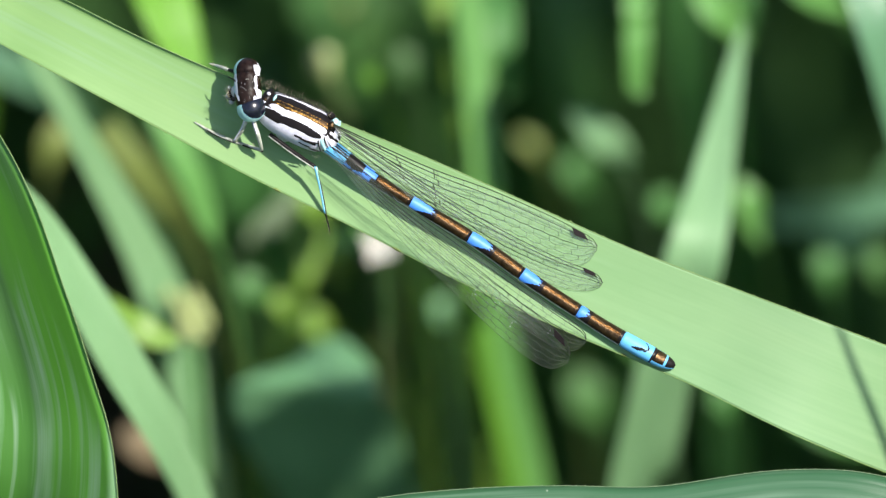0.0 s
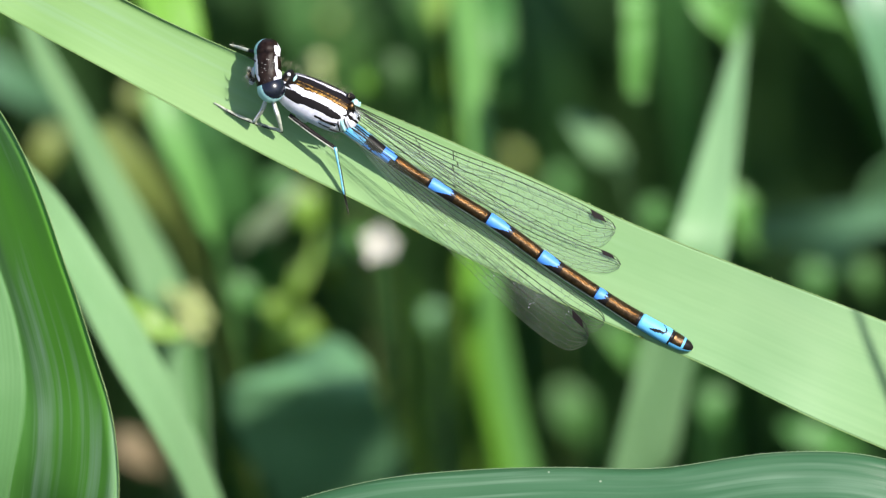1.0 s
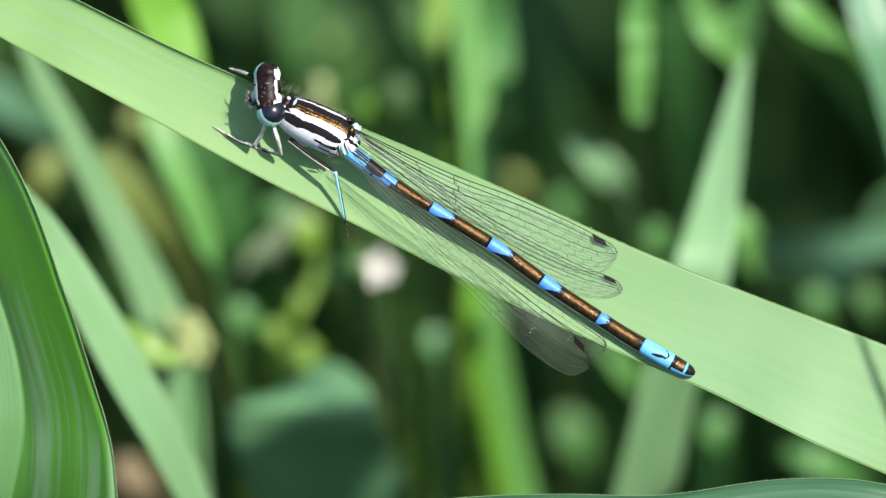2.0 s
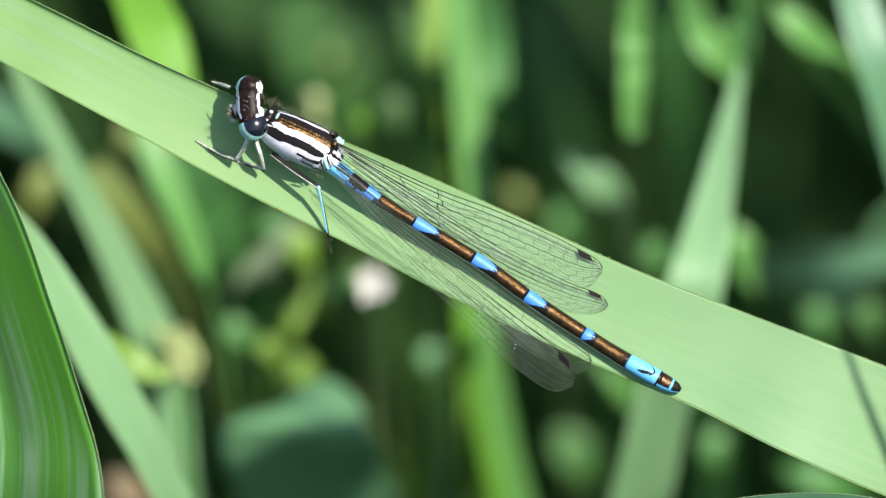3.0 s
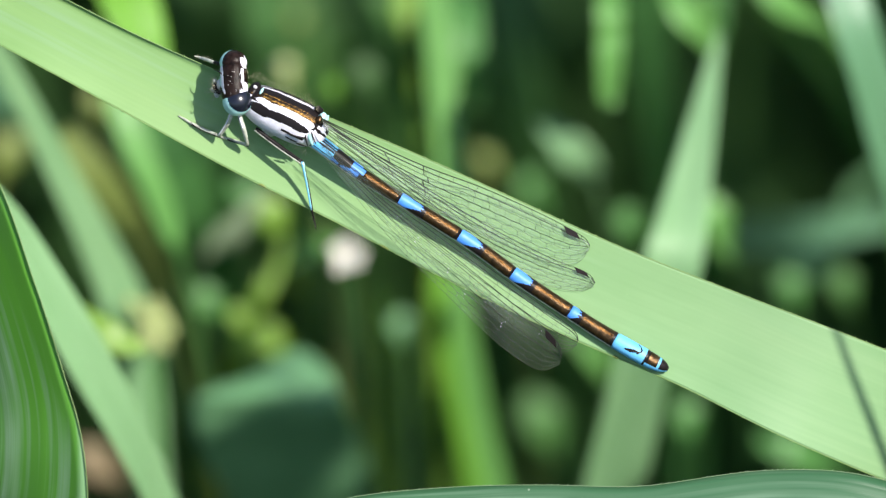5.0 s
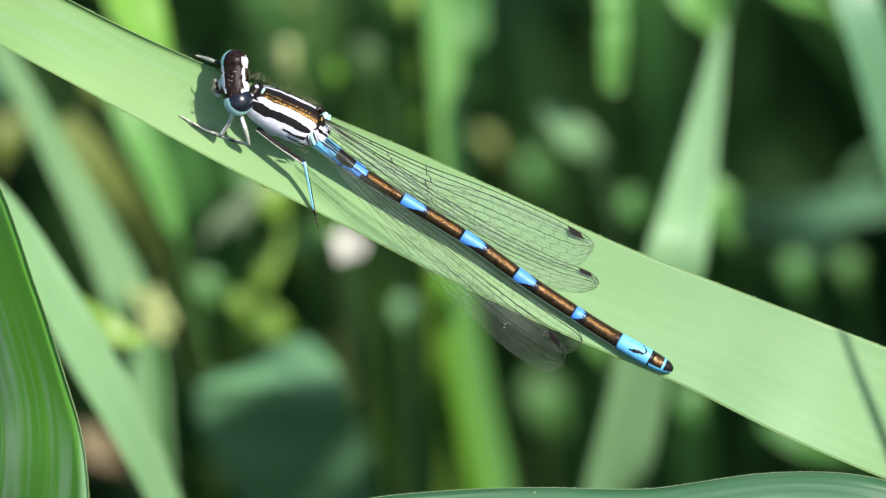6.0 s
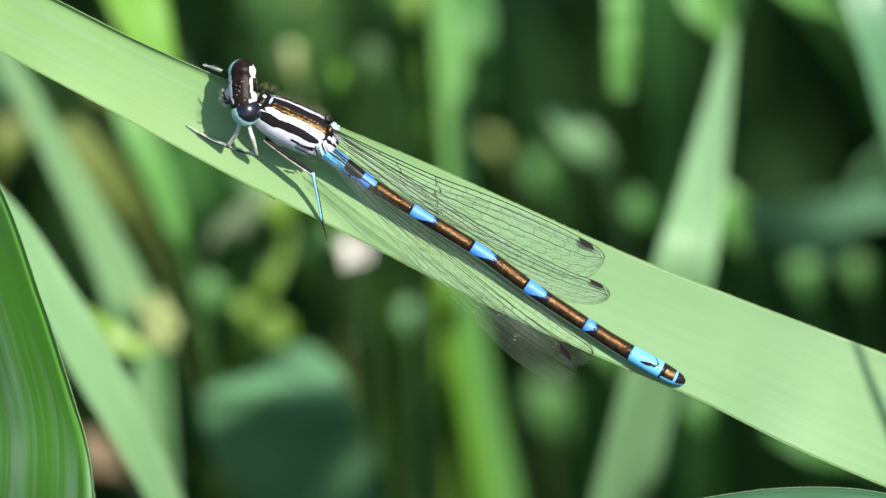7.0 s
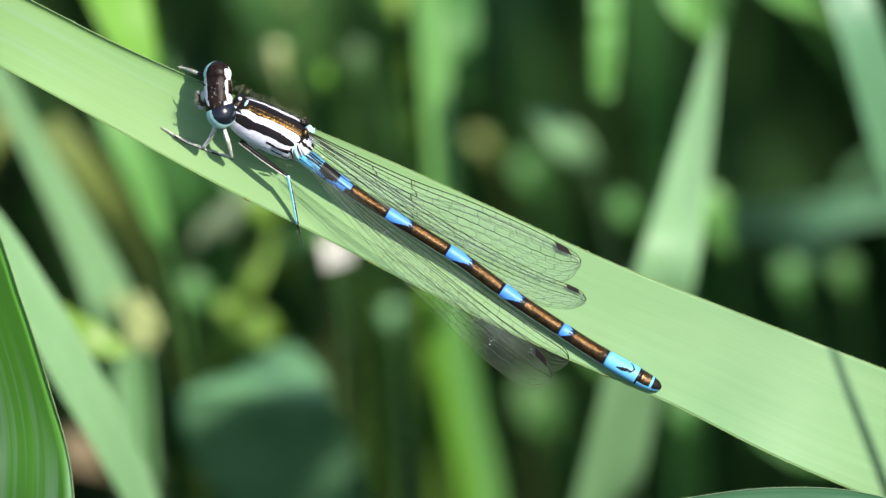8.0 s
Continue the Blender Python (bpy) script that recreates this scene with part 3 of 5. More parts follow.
def head():
    along, ahead, up = Vector((-0.05, 0.985, -0.16)).normalized(), Vector((-0.99, -0.05, 0.1)).normalized(), None
    up = along.cross(ahead).normalized()
    up = up if up.z > 0 else -up
    mid = Vector((-11.43, 11.39, 0.4))
    v, f = ellipsoid(mid, (along, ahead, up), (1.88, 0.97, 1.02), 110, 140, lambda a, b, c: (1 - 0.05 * math.exp(-a * a * 7)) * (1 + 0.06 * a * a))

    def patch(x, y, x0, y0, x1, y1, r):
        ux, uy = x1 - x0, y1 - y0
        k = max(0, min(1, ((x - x0) * ux + (y - y0) * uy) / (ux * ux + uy * uy)))
        return math.hypot(x - x0 - ux * k, y - y0 - uy * k) < r

    fm = []
    for q in f:
        c = sum((v[k] for k in q), Vector()) / 4
        x, y = c.x / PX + 784, 441 - c.y / PX
        d = (c - mid).normalized()
        x, y = x + 1.5 * noise.noise(c * 4), y + 1.5 * noise.noise(c * 4 + Vector((9, 0, 0)))
        if patch(x, y, 494, 102, 502, 113, 5.5) or patch(x, y, 496.5, 120, 498, 142, 2.4) or patch(x, y, 501, 146, 507, 161, 4.6) or patch(x, y, 497, 158, 505, 162, 4.2):
            fm.append(1)
        elif patch(x, y, 460, 112, 463, 150, 2.6) or patch(x, y, 463, 150, 467, 160, 2.0):
            fm.append(1)
        elif d.dot(up) < -0.05:
            fm.append(3)
        elif d.dot(ahead) > 0.93:
            fm.append(2)
        else:
            fm.append(0)
    body_part("head", v, f, [HEAD_BLACK, WHITE, TURQUOISE, GREYISH], fm, label="black head with white spots behind the eyes")
    for near, where, r, cap, edge in ((True, (-11.2, 10.06, 0.55), (0.95, 0.96, 0.98), Vector((0.40, 0.32, 0.86)), 0.45), (False, (-11.47, 12.6, 0.2), (0.83, 0.90, 0.94), Vector((0.62, -0.1, 0.75)), 0.0)):
        v, f = ellipsoid(where, (along, ahead, up), r, 60, 80)
        cap.normalize()
        fm = []
        for q in f:
            d = (sum((v[k] for k in q), Vector()) / 4 - Vector(where)).normalized()
            c = d.dot(cap) + 0.03 * noise.noise(d * 6)
            spot = not near and Vector((0.86, 0.05, 0.5)).dot(d) + 0.1 * noise.noise(d * 3) > 0.9
            fm.append(3 if spot else 0 if c > edge else (2 if c > edge - 0.03 else 1))
        body_part("eye", v, f, [EYE_BLACK if near else HEAD_BLACK, TURQUOISE, EYE_RIM, WHITE], fm, label="glossy compound eye, black above and turquoise below")
    for where, r, mat in (((-12.3, 11.17, 0.1), (0.4, 0.26, 0.4), GREYISH), ((-12.57, 11.02, -0.1), (0.3, 0.26, 0.3), BLACK), ((-12.68, 11.4, -0.1), (0.16, 0.14, 0.2), LEG_PALE), ((-12.38, 10.71, 0), (0.2, 0.22, 0.2), BLACK), ((-12.76, 10.87, -0.3), (0.2, 0.2, 0.24), LEG_PALE), ((-12.53, 10.53, -0.3), (0.22, 0.2, 0.2), WHITE)):
        v, f = ellipsoid(where, (along, ahead, up), r, 10, 14)
        body_part("mouth_part", v, f, [mat])
    rng = random.Random(12)
    sv, sf = [], []
    for _ in range(26):
        c = mid + along * rng.uniform(-1.1, 1.5) + ahead * rng.uniform(-0.6, 0.7)
        u, w = (c - mid).dot(along) / 1.88, (c - mid).dot(ahead) / 0.97
        c += up * (1.03 * math.sqrt(max(0.05, 1 - u * u - w * w)))
        r = rng.uniform(0.02, 0.045)
        k = len(sv)
        sv += [c + along * r, c + ahead * r * 0.7, c - along * r, c - ahead * r * 0.7, c + up * r * 0.7]
        sf += [(k + n, k + (n + 1) % 4, k + 4) for n in range(4)]
    body_part("speck", sv, sf, [GREYISH])
    for a, b, c in (((-12.1, 11.76, 0.8), (-12.44, 12.03, 0.8), (-12.79, 12.15, 0.4)), ((-12.1, 10.78, 0.8), (-12.44, 10.63, 0.8), (-12.75, 10.63, 0.4))):
        v, f, m = tube(spline([(*a, 0.06, 0.06), (*b, 0.04, 0.04), (*c, 0.018, 0.018)], 6), 6)
        body_part("antenna", v, f, [BLACK])


def limb(name, points, mat, parent, sides=10, per=6, label=""):
    v, f, m = tube(spline(points, per), sides)
    return body_part(name, v, f, [mat], None, parent, label)


def bristles(name, line, count, length, mat, parent, seed, width=0.012):
    rng = random.Random(seed)
    verts, faces = [], []
    for _ in range(count):
        k = rng.uniform(0, len(line) - 1.001)
        i = int(k)
        p = Vector(line[i][:3]).lerp(Vector(line[i + 1][:3]), k - i)
        w = Vector((rng.gauss(0, 1), rng.gauss(0, 1), rng.gauss(0.3, 1))).normalized()
        r = line[i][3] if len(line[i]) > 3 else 0
        a, b = p + w * r * 0.9, p + w * (r + length * rng.uniform(0.6, 1.2))
        s = w.orthogonal().normalized() * width
        s2 = w.cross(s)
        n = len(verts)
        verts += [a + s, a - s * 0.5 + s2 * 0.87, a - s * 0.5 - s2 * 0.87, b]
        faces += [(n, n + 1, n + 3), (n + 1, n + 2, n + 3), (n + 2, n, n + 3)]
    return body_part(name, verts, faces, [mat], None, parent)


def fringe(line, count, length, way, seed):
    """Fine upright hairs along an edge of the body."""
    rng = random.Random(seed)
    verts, faces = [], []
    for _ in range(count):
        k = rng.uniform(0, len(line) - 1.001)
        i = int(k)
        p = Vector(line[i]).lerp(Vector(line[i + 1]), k - i) + Vector((rng.gauss(0, 0.05), rng.gauss(0, 0.12), rng.gauss(0, 0.25)))
        w = (way + Vector((rng.gauss(0, 0.28), rng.gauss(0, 0.15), rng.gauss(0, 0.3)))).normalized()
        long = length * rng.uniform(0.45, 1.15)
        bend = Vector((rng.gauss(0, 0.12), rng.gauss(0, 0.06), 0)) * long
        a, m, b = p, p + w * long * 0.55, p + w * long + bend
        s = w.cross(Vector((0, 0, 1))).normalized() * 0.0045
        u = w.cross(s).normalized() * 0.0045
        n = len(verts)
        verts += [a + s, a - s + u, a - s - u, m + s * 0.7, m - s * 0.7 + u * 0.7, m - s * 0.7 - u * 0.7, b]
        for j in range(3):
            j2 = (j + 1) % 3
            faces += [(n + j, n + j2, n + 3 + j2, n + 3 + j), (n + 3 + j, n + 3 + j2, n + 6)]
    return body_part("hairs", verts, faces, [HAIR])


def legs():
    sets = (
        ("front", [(-11.51, 9.5, -0.2), (-11.82, 8.67, -0.6), (-12.4, 7.81, -1.4)], [(-12.4, 7.81, -1.4), (-13.62, 8.31, -1.9), (-14.26, 8.65, -2.05)], [(-14.26, 8.65, -2.05), (-14.68, 8.91, -2.1), (-15.1, 9.14, -2.1)], LEG_PALE, LEG_PALE, LEG_PALE),
        ("middle", [(-11.06, 9.13, -0.2), (-10.75, 8.18, -0.3), (-10.54, 7.24, -1.2)], [(-10.54, 7.24, -1.2), (-11.23, 7.43, -1.8), (-11.91, 7.66, -2)], [(-11.91, 7.66, -2), (-12.22, 7.74, -2.1), (-12.52, 7.89, -2.1)], LEG_PALE, LEG_PALE, LEG_PALE),
        ("hind", [(-10, 8.3, -0.6), (-8.48, 7.16, -0.5), (-6.93, 6.1, -0.3)], [(-6.93, 6.1, -0.3), (-6.59, 4.51, -1.2), (-6.33, 3, -1.9)], [(-6.33, 3, -1.9), (-6.18, 2.39, -2.1), (-6.03, 1.71, -2.1)], BLACK, TURQUOISE, BLACK),
        ("far", [(-11.59, 12.24, -0.7), (-12.2, 12.46, -0.5), (-12.73, 12.62, -0.9)], [(-12.73, 12.62, -0.9), (-13.19, 12.78, -1.4), (-13.5, 12.89, -1.8)], [(-13.5, 12.89, -1.8), (-13.77, 12.97, -2.1), (-14.04, 13.05, -2.05)], BLACK, LEG_PALE, LEG_PALE))
    for n, (kind, fem, tib, tar, m1, m2, m3) in enumerate(sets):
        big, thick = 0.155, 0.085 if kind == "hind" else 0.12
        leg = limb("leg", [(*fem[0], big, big), (*fem[1], big, big), (*fem[2], big * 0.75, big * 0.75)], m1, BODY, label="thin bristly leg")
        limb("shin", [(*tib[0], 0.12, 0.12), (*tib[1], thick, thick), (*tib[2], thick * 0.9, thick * 0.9)], m2, leg, label="pale blue shin" if kind == "hind" else "")
        limb("foot", [(*tar[0], thick * 0.75, thick * 0.75), (*tar[1], thick * 0.65, thick * 0.65), (*tar[2], 0.035, 0.035)], m3, leg)
        stripe = [Vector(q) + Vector((-0.05, 0.04, 0.12)) for q in (fem if kind != "hind" else tib)]
        limb("stripe", [(*q, 0.05, 0.05) for q in stripe], WHITE if kind != "hind" else BLUE_TAIL, leg) if kind != "far" else None
        if kind == "hind":
            limb("stripe", [(*(Vector(q) + Vector((-0.08, -0.1, 0.06))), 0.055, 0.055) for q in fem], LEG_PALE, leg)
            limb("stripe", [(*(Vector(q) + Vector((0.06, -0.02, 0.02))), 0.05, 0.05) for q in tib], BLACK, leg)
        else:
            limb("stripe", [(*(Vector(q) + Vector((0.05, -0.08, 0.08))), 0.06, 0.06) for q in tib], BLACK, leg)
        bristles("bristles", [(*q, 0.08) for q in tib + tar[1:]], 26, 0.3, HAIR, leg, 20 + n)


def wing(lead, trail, spot, zs, seed, label):
    """A wing between its front and hind edges: clear skin, veins, cross veins and the dark spot near the tip."""
    rng = random.Random(seed)
    n, m = 60, 12
    ld, tr = (np.array(spline(q, 12)) for q in (lead, trail))
    runs = [np.concatenate([[0], np.cumsum(np.linalg.norm(np.diff(q, axis=0), axis=1))]) for q in (ld, tr)]

    def on(k, t):
        line, run = (ld, tr)[k], runs[k]
        u = max(0, min(t, 1)) * run[-1]
        return np.array([np.interp(u, run, line[:, j]) for j in (0, 1)])

    def w(t, c):
        q = on(0, t) * (1 - c) + on(1, t) * c
        lift = zs[0] * (1 - t) + (zs[1] * (1 - c) + zs[2] * c) * min(1, t * 1.6) + 0.035 * math.cos(c * 30) * t
        return Vector((q[0], q[1], lift))

    verts = [w(i / n, k / m) for i in range(n + 1) for k in range(m + 1)]
    faces = [(i * (m + 1) + k, i * (m + 1) + k + 1, (i + 1) * (m + 1) + k + 1, (i + 1) * (m + 1) + k) for i in range(n) for k in range(m)]
    skin = body_part("wing", verts, faces, [MEMBRANE if seed < 3 else MEMBRANE_GREY], None, BODY, label)
    vv, vf, vm = [], [], []

    def vein(a, b, r, fine=1):
        t = (b - a)
        if t.length < 1e-5:
            return
        t.normalize()
        s = t.cross(Vector((0, 0, 1))).normalized() * r
        u = Vector((0, 0, r))
        k = len(vv)
        for p in (a, b):
            vv.extend([p + s, p + u, p - s, p - u])
        for j in range(4):
            vf.append((k + j, k + (j + 1) % 4, k + 4 + (j + 1) % 4, k + 4 + j))
            vm.append(fine)

    cs = [0, 0.13, 0.27, 0.42, 0.57, 0.72, 0.86, 1]
    start = [0, 0, 0, 0.04, 0.2, 0, 0.33, 0]
    lam = 0.054

    def warp(j, t):
        return t + 0.012 * noise.noise(Vector((t * 9, j * 3.1, seed * 7.3)))

    def zig(j, t):
        if j < 3 or j == len(cs) - 1 or t < 0.3:
            return cs[j]
        k = (warp(j, t) / lam + 0.5 * j) % 1
        return cs[j] + (0.007 if j < 4 else 0.016) * min(1, (t - 0.3) * 6) * (1 - 4 * abs(k - 0.5))

    for j, s0 in enumerate(start):
        strong = j in (0, 1, 3)
        r = 0.028 if j in (0, 1) else 0.024 if strong else 0.018 if j == 5 else 0.0135
        steps, last = 110, None
        for i in range(steps + 1):
            t = s0 + (1 - s0) * i / steps
            p = w(t, zig(j, t))
            if last is not None:
                vein(last, p, r * (1.5 - 0.75 * t if seed < 3 else 0.6 + 0.4 * t), 0 if strong or t < 0.42 else 1)
            last = p
    for j in range(len(cs) - 1):
        if j < 2:
            t = 0.38 + rng.uniform(0, 0.03)
            while t < 0.985:
                vein(w(t, cs[j]), w(t + rng.uniform(-0.004, 0.014), cs[j + 1]), 0.016)
                t += rng.uniform(0.038, 0.056)
            continue
        t = max(start[j], start[j + 1], 0.2)
        was = 0.0
        while t < 0.985:
            k = (warp(j, t) / lam + 0.5 * j) % 1
            if was < 0.5 <= k and k - was < 0.4:
                vein(w(t, zig(j, t)), w(t + rng.uniform(-0.003, 0.003), zig(j + 1, t)), 0.0145)
            was = k
            t += 0.002
    for c0, c1, t in ((0, 0.27, 0.375), (0.27, 0.42, 0.395), (0.42, 0.57, 0.38), (0, 0.13, 0.17), (0.13, 0.27, 0.235), (0.27, 0.42, 0.25)):
        vein(w(t, c0), w(t + 0.008, c1), 0.034 if seed < 3 else 0.016, 0 if seed < 3 else 1)
    body_part("vein_net", vv, vf, [VEIN, VEIN_PALE], vm, skin, smooth=False)
    if not spot:
        return
    x0, x1 = spot
    cells = 8
    sv = [w(x0 + (x1 - x0) * i / cells + 0.014 * k, c) + Vector((0, 0, 0.03)) for k, c in enumerate((0.01, 0.17)) for i in range(cells + 1)]
    sv += [q - Vector((0, 0, 0.06)) for q in sv]
    top, bot = cells + 1, 2 * (cells + 1)
    sf = []
    for i in range(cells):
        sf += [(i, i + 1, top + i + 1, top + i), (bot + i + 1, bot + i, bot + top + i, bot + top + i + 1), (i + 1, i, bot + i, bot + i + 1), (top + i, top + i + 1, bot + top + i + 1, bot + top + i)]
    body_part("wing_spot", sv, sf, [STIGMA], None, skin, "dark spot near the wing tip", smooth=False)


def wings():
    wing([(-5.68, 8.97), (-1.85, 7.15), (1.25, 5.79), (4.77, 4.5), (8.4, 2.91), (10.6, 1.78), (11.55, 1.21), (11.89, 0.72)],
         [(-5.45, 8.29), (-2.42, 5.91), (0.61, 3.82), (3.63, 2.01), (6.66, 0.57), (9.31, -0.42), (11.02, -0.45), (11.85, 0.42)], (0.888, 0.938), (0.7, -1.86, -1.92), 1, "clear wing with fine dark veins spread over the leaf")
    wing([(-5.45, 8.67), (-1.67, 6.32), (1.74, 4.05), (5.53, 1.78), (9.31, -0.11), (11.28, -0.87), (12, -1.32), (12.23, -1.74)],
         [(-5.26, 7.68), (-1.85, 5.03), (0.98, 2.69), (4.01, 0.42), (6.66, -1.02), (9.31, -1.97), (11.13, -2.27), (12.11, -2.01)], (0.915, 0.958), (0.5, -1.97, -2.03), 2, "clear hind wing with fine dark veins")
    wing([(-5.75, 7.31), (-2.42, 4.28), (0.61, 1.85), (3.63, -0.53), (6.66, -2.95), (8.71, -4.5), (9.77, -5.64), (10.07, -6.47)],
         [(-5.6, 6.55), (-2.42, 2.61), (-0.15, 0.04), (2.12, -2.12), (4.39, -4.35), (6.47, -6.17), (8.56, -7.42), (9.92, -7.08)], (0.90, 0.948), (0.9, 0.0, -0.9), 3, "clear wing with greyish sheen hanging past the leaf")
    wing([(-5.45, 7.35), (-1.67, 4.15), (2.12, 1.5), (5.91, -1.2), (8.93, -3.35), (10.52, -4.5), (11.02, -5.08), (11.13, -5.49)],
         [(-5.38, 6.7), (-2.42, 3.18), (0.61, 0.34), (3.63, -2.31), (6.66, -4.58), (8.93, -5.94), (10.3, -6.25), (11.05, -5.79)], None, (0.7, -0.2, -0.9), 4, "clear hind wing with fine dark veins")


def wing_dust():
    """Pale crumbs caught on the folded wings beside the abdomen."""
    rng = random.Random(31)
    for name, mat, spots in (("crumb", WHITE, [(0.6, 1.2), (2.6, -0.7), (5.4, -2.9), (8.8, -5.0), (3.5, -2.5), (6.2, -4.4), (1.8, 0.3), (-0.6, 2.6)]), ("crumb", GOLD, [(4.6, -2.3), (4.9, -2.1), (4.4, -1.9)])):
        verts, faces = [], []
        for x, y in spots:
            for _ in range(5):
                c = Vector((x + rng.gauss(0, 0.16), y + rng.gauss(0, 0.16), rng.uniform(0.15, 0.4)))
                r, k = rng.uniform(0.025, 0.06), len(verts)
                for _ in range(4):
                    verts.append(c + Vector((rng.gauss(0, 1), rng.gauss(0, 1), rng.gauss(0, 0.6))).normalized() * r)
                verts += [c + Vector((0, 0, r)), c - Vector((0, 0, r))]
                faces += [(k + j, k + (j + 1) % 4, k + 4) for j in range(4)] + [(k + (j + 1) % 4, k + j, k + 5) for j in range(4)]
        body_part(name, verts, faces, [mat], smooth=False)


abdomen()
thorax()
head()
legs()
wings()
wing_dust()
fringe([(-10.9, 11.75, 0.6), (-10.1, 11.55, 0.8), (-9.0, 11.05, 0.75), (-7.8, 10.5, 0.7), (-6.6, 9.95, 0.5), (-5.9, 9.5, 0.2)], 95, 0.55, Vector((0.32, 0.9, 0.15)), 5)
fringe([(-9.6, 8.5, -0.9), (-8.6, 7.75, -0.8), (-7.4, 7.2, -0.7), (-6.4, 6.75, -0.7)], 60, 0.42, Vector((-0.2, -0.9, 0.3)), 8)
bristles("hairs", [(*(-12.45, 11.21, 0), 0.3), (*(-12.57, 10.64, -0.2), 0.3)], 170, 0.6, HAIR, BODY, 6, 0.008)
cam.data.dof.focus_object = BODY



# ---- front leaves ----
def front_leaves():
    a = leaf("ribbed_leaf", [(-42.68, 28.39, -12), (-37.4, 14.5, -5), (-32.0, 4.2, 0), (-29.3, -3.75, 0.5), (-27.8, -9.42, 0.5), (-27.65, -13.58, 0.5), (-28.15, -17.39, -1), (-29.2, -25.1, -6)],
             [0.5, 7.1, 11.8, 12.8, 13.4, 15.6, 17.6, 18.4], LEAF_FRONT,
             "dark green ribbed reed leaf rising close to the lens", fold=0.26, bow=0.06, across=16, per=10, facing=[(-0.45, -0.12, 0.88)] * 4 + [(-0.42, -0.1, 0.9), (-0.38, 0, 0.92), (-0.33, 0, 0.93)])
    with_margins(a, "ribbed_leaf", 0.032, MARGIN, 0.10, 0.35)
    leaf("reed_leaf", [(-31.88, 1.53, 14), (-30.12, -2.95, 13), (-29.37, -7.44, 13), (-29.30, -11.17, 13), (-29.85, -15.67, 12), (-30.92, -20.97, 9)], [2.24, 2.77, 3.74, 4.04, 3.29, 2.99], LEAF_SILVER, "pale silvery green reed leaf close to the lens", fold=0.1, bow=0.05, across=12, facing=(0.25, 0.1, 0.96))
    b = leaf("arching_leaf", [(-18.32, -23.4, 0), (-9.98, -20.9, 1), (-3.93, -19.6, 2), (2.49, -19.08, 2), (8.16, -18.78, 2), (15.34, -18.78, 2), (23.27, -17.72, 2), (29.62, -18.21, 2), (36.57, -21.16, 0), (42.67, -27.11, -10)],
             [4.54, 6.81, 7.57, 7.87, 7.57, 7.57, 7.57, 7.57, 7.57, 7.57], LEAF_GREY,
             "bluish green reed leaf arching over with a finely toothed edge", fold=0.05, bow=0.1, across=14, per=12, facing=(-0.05, 0.6, 0.8))
    with_margins(b, "arching_leaf", 0.02, TOOTH, 0.11, 0.26)
    leaf("reed_leaf", [(63.4, 25.5, 60), (64.4, 24, 60), (67.4, 19.5, 60), (71.4, 13.5, 59), (79, 2, 56), (90, -16, 50)], [0.1, 0.3, 0.55, 0.75, 1.0, 1.4], LEAF_PALE,
         "narrow reed leaf beside, throwing a thin shadow", facing=(0.5, 0.35, 0.8))
    return a, b


RIBBED, ARCHING = front_leaves()


# ---- blurred leaves behind ----
SUNNY, AWAY = (0.40, 0.30, 0.85), (-0.55, -0.35, 0.75)


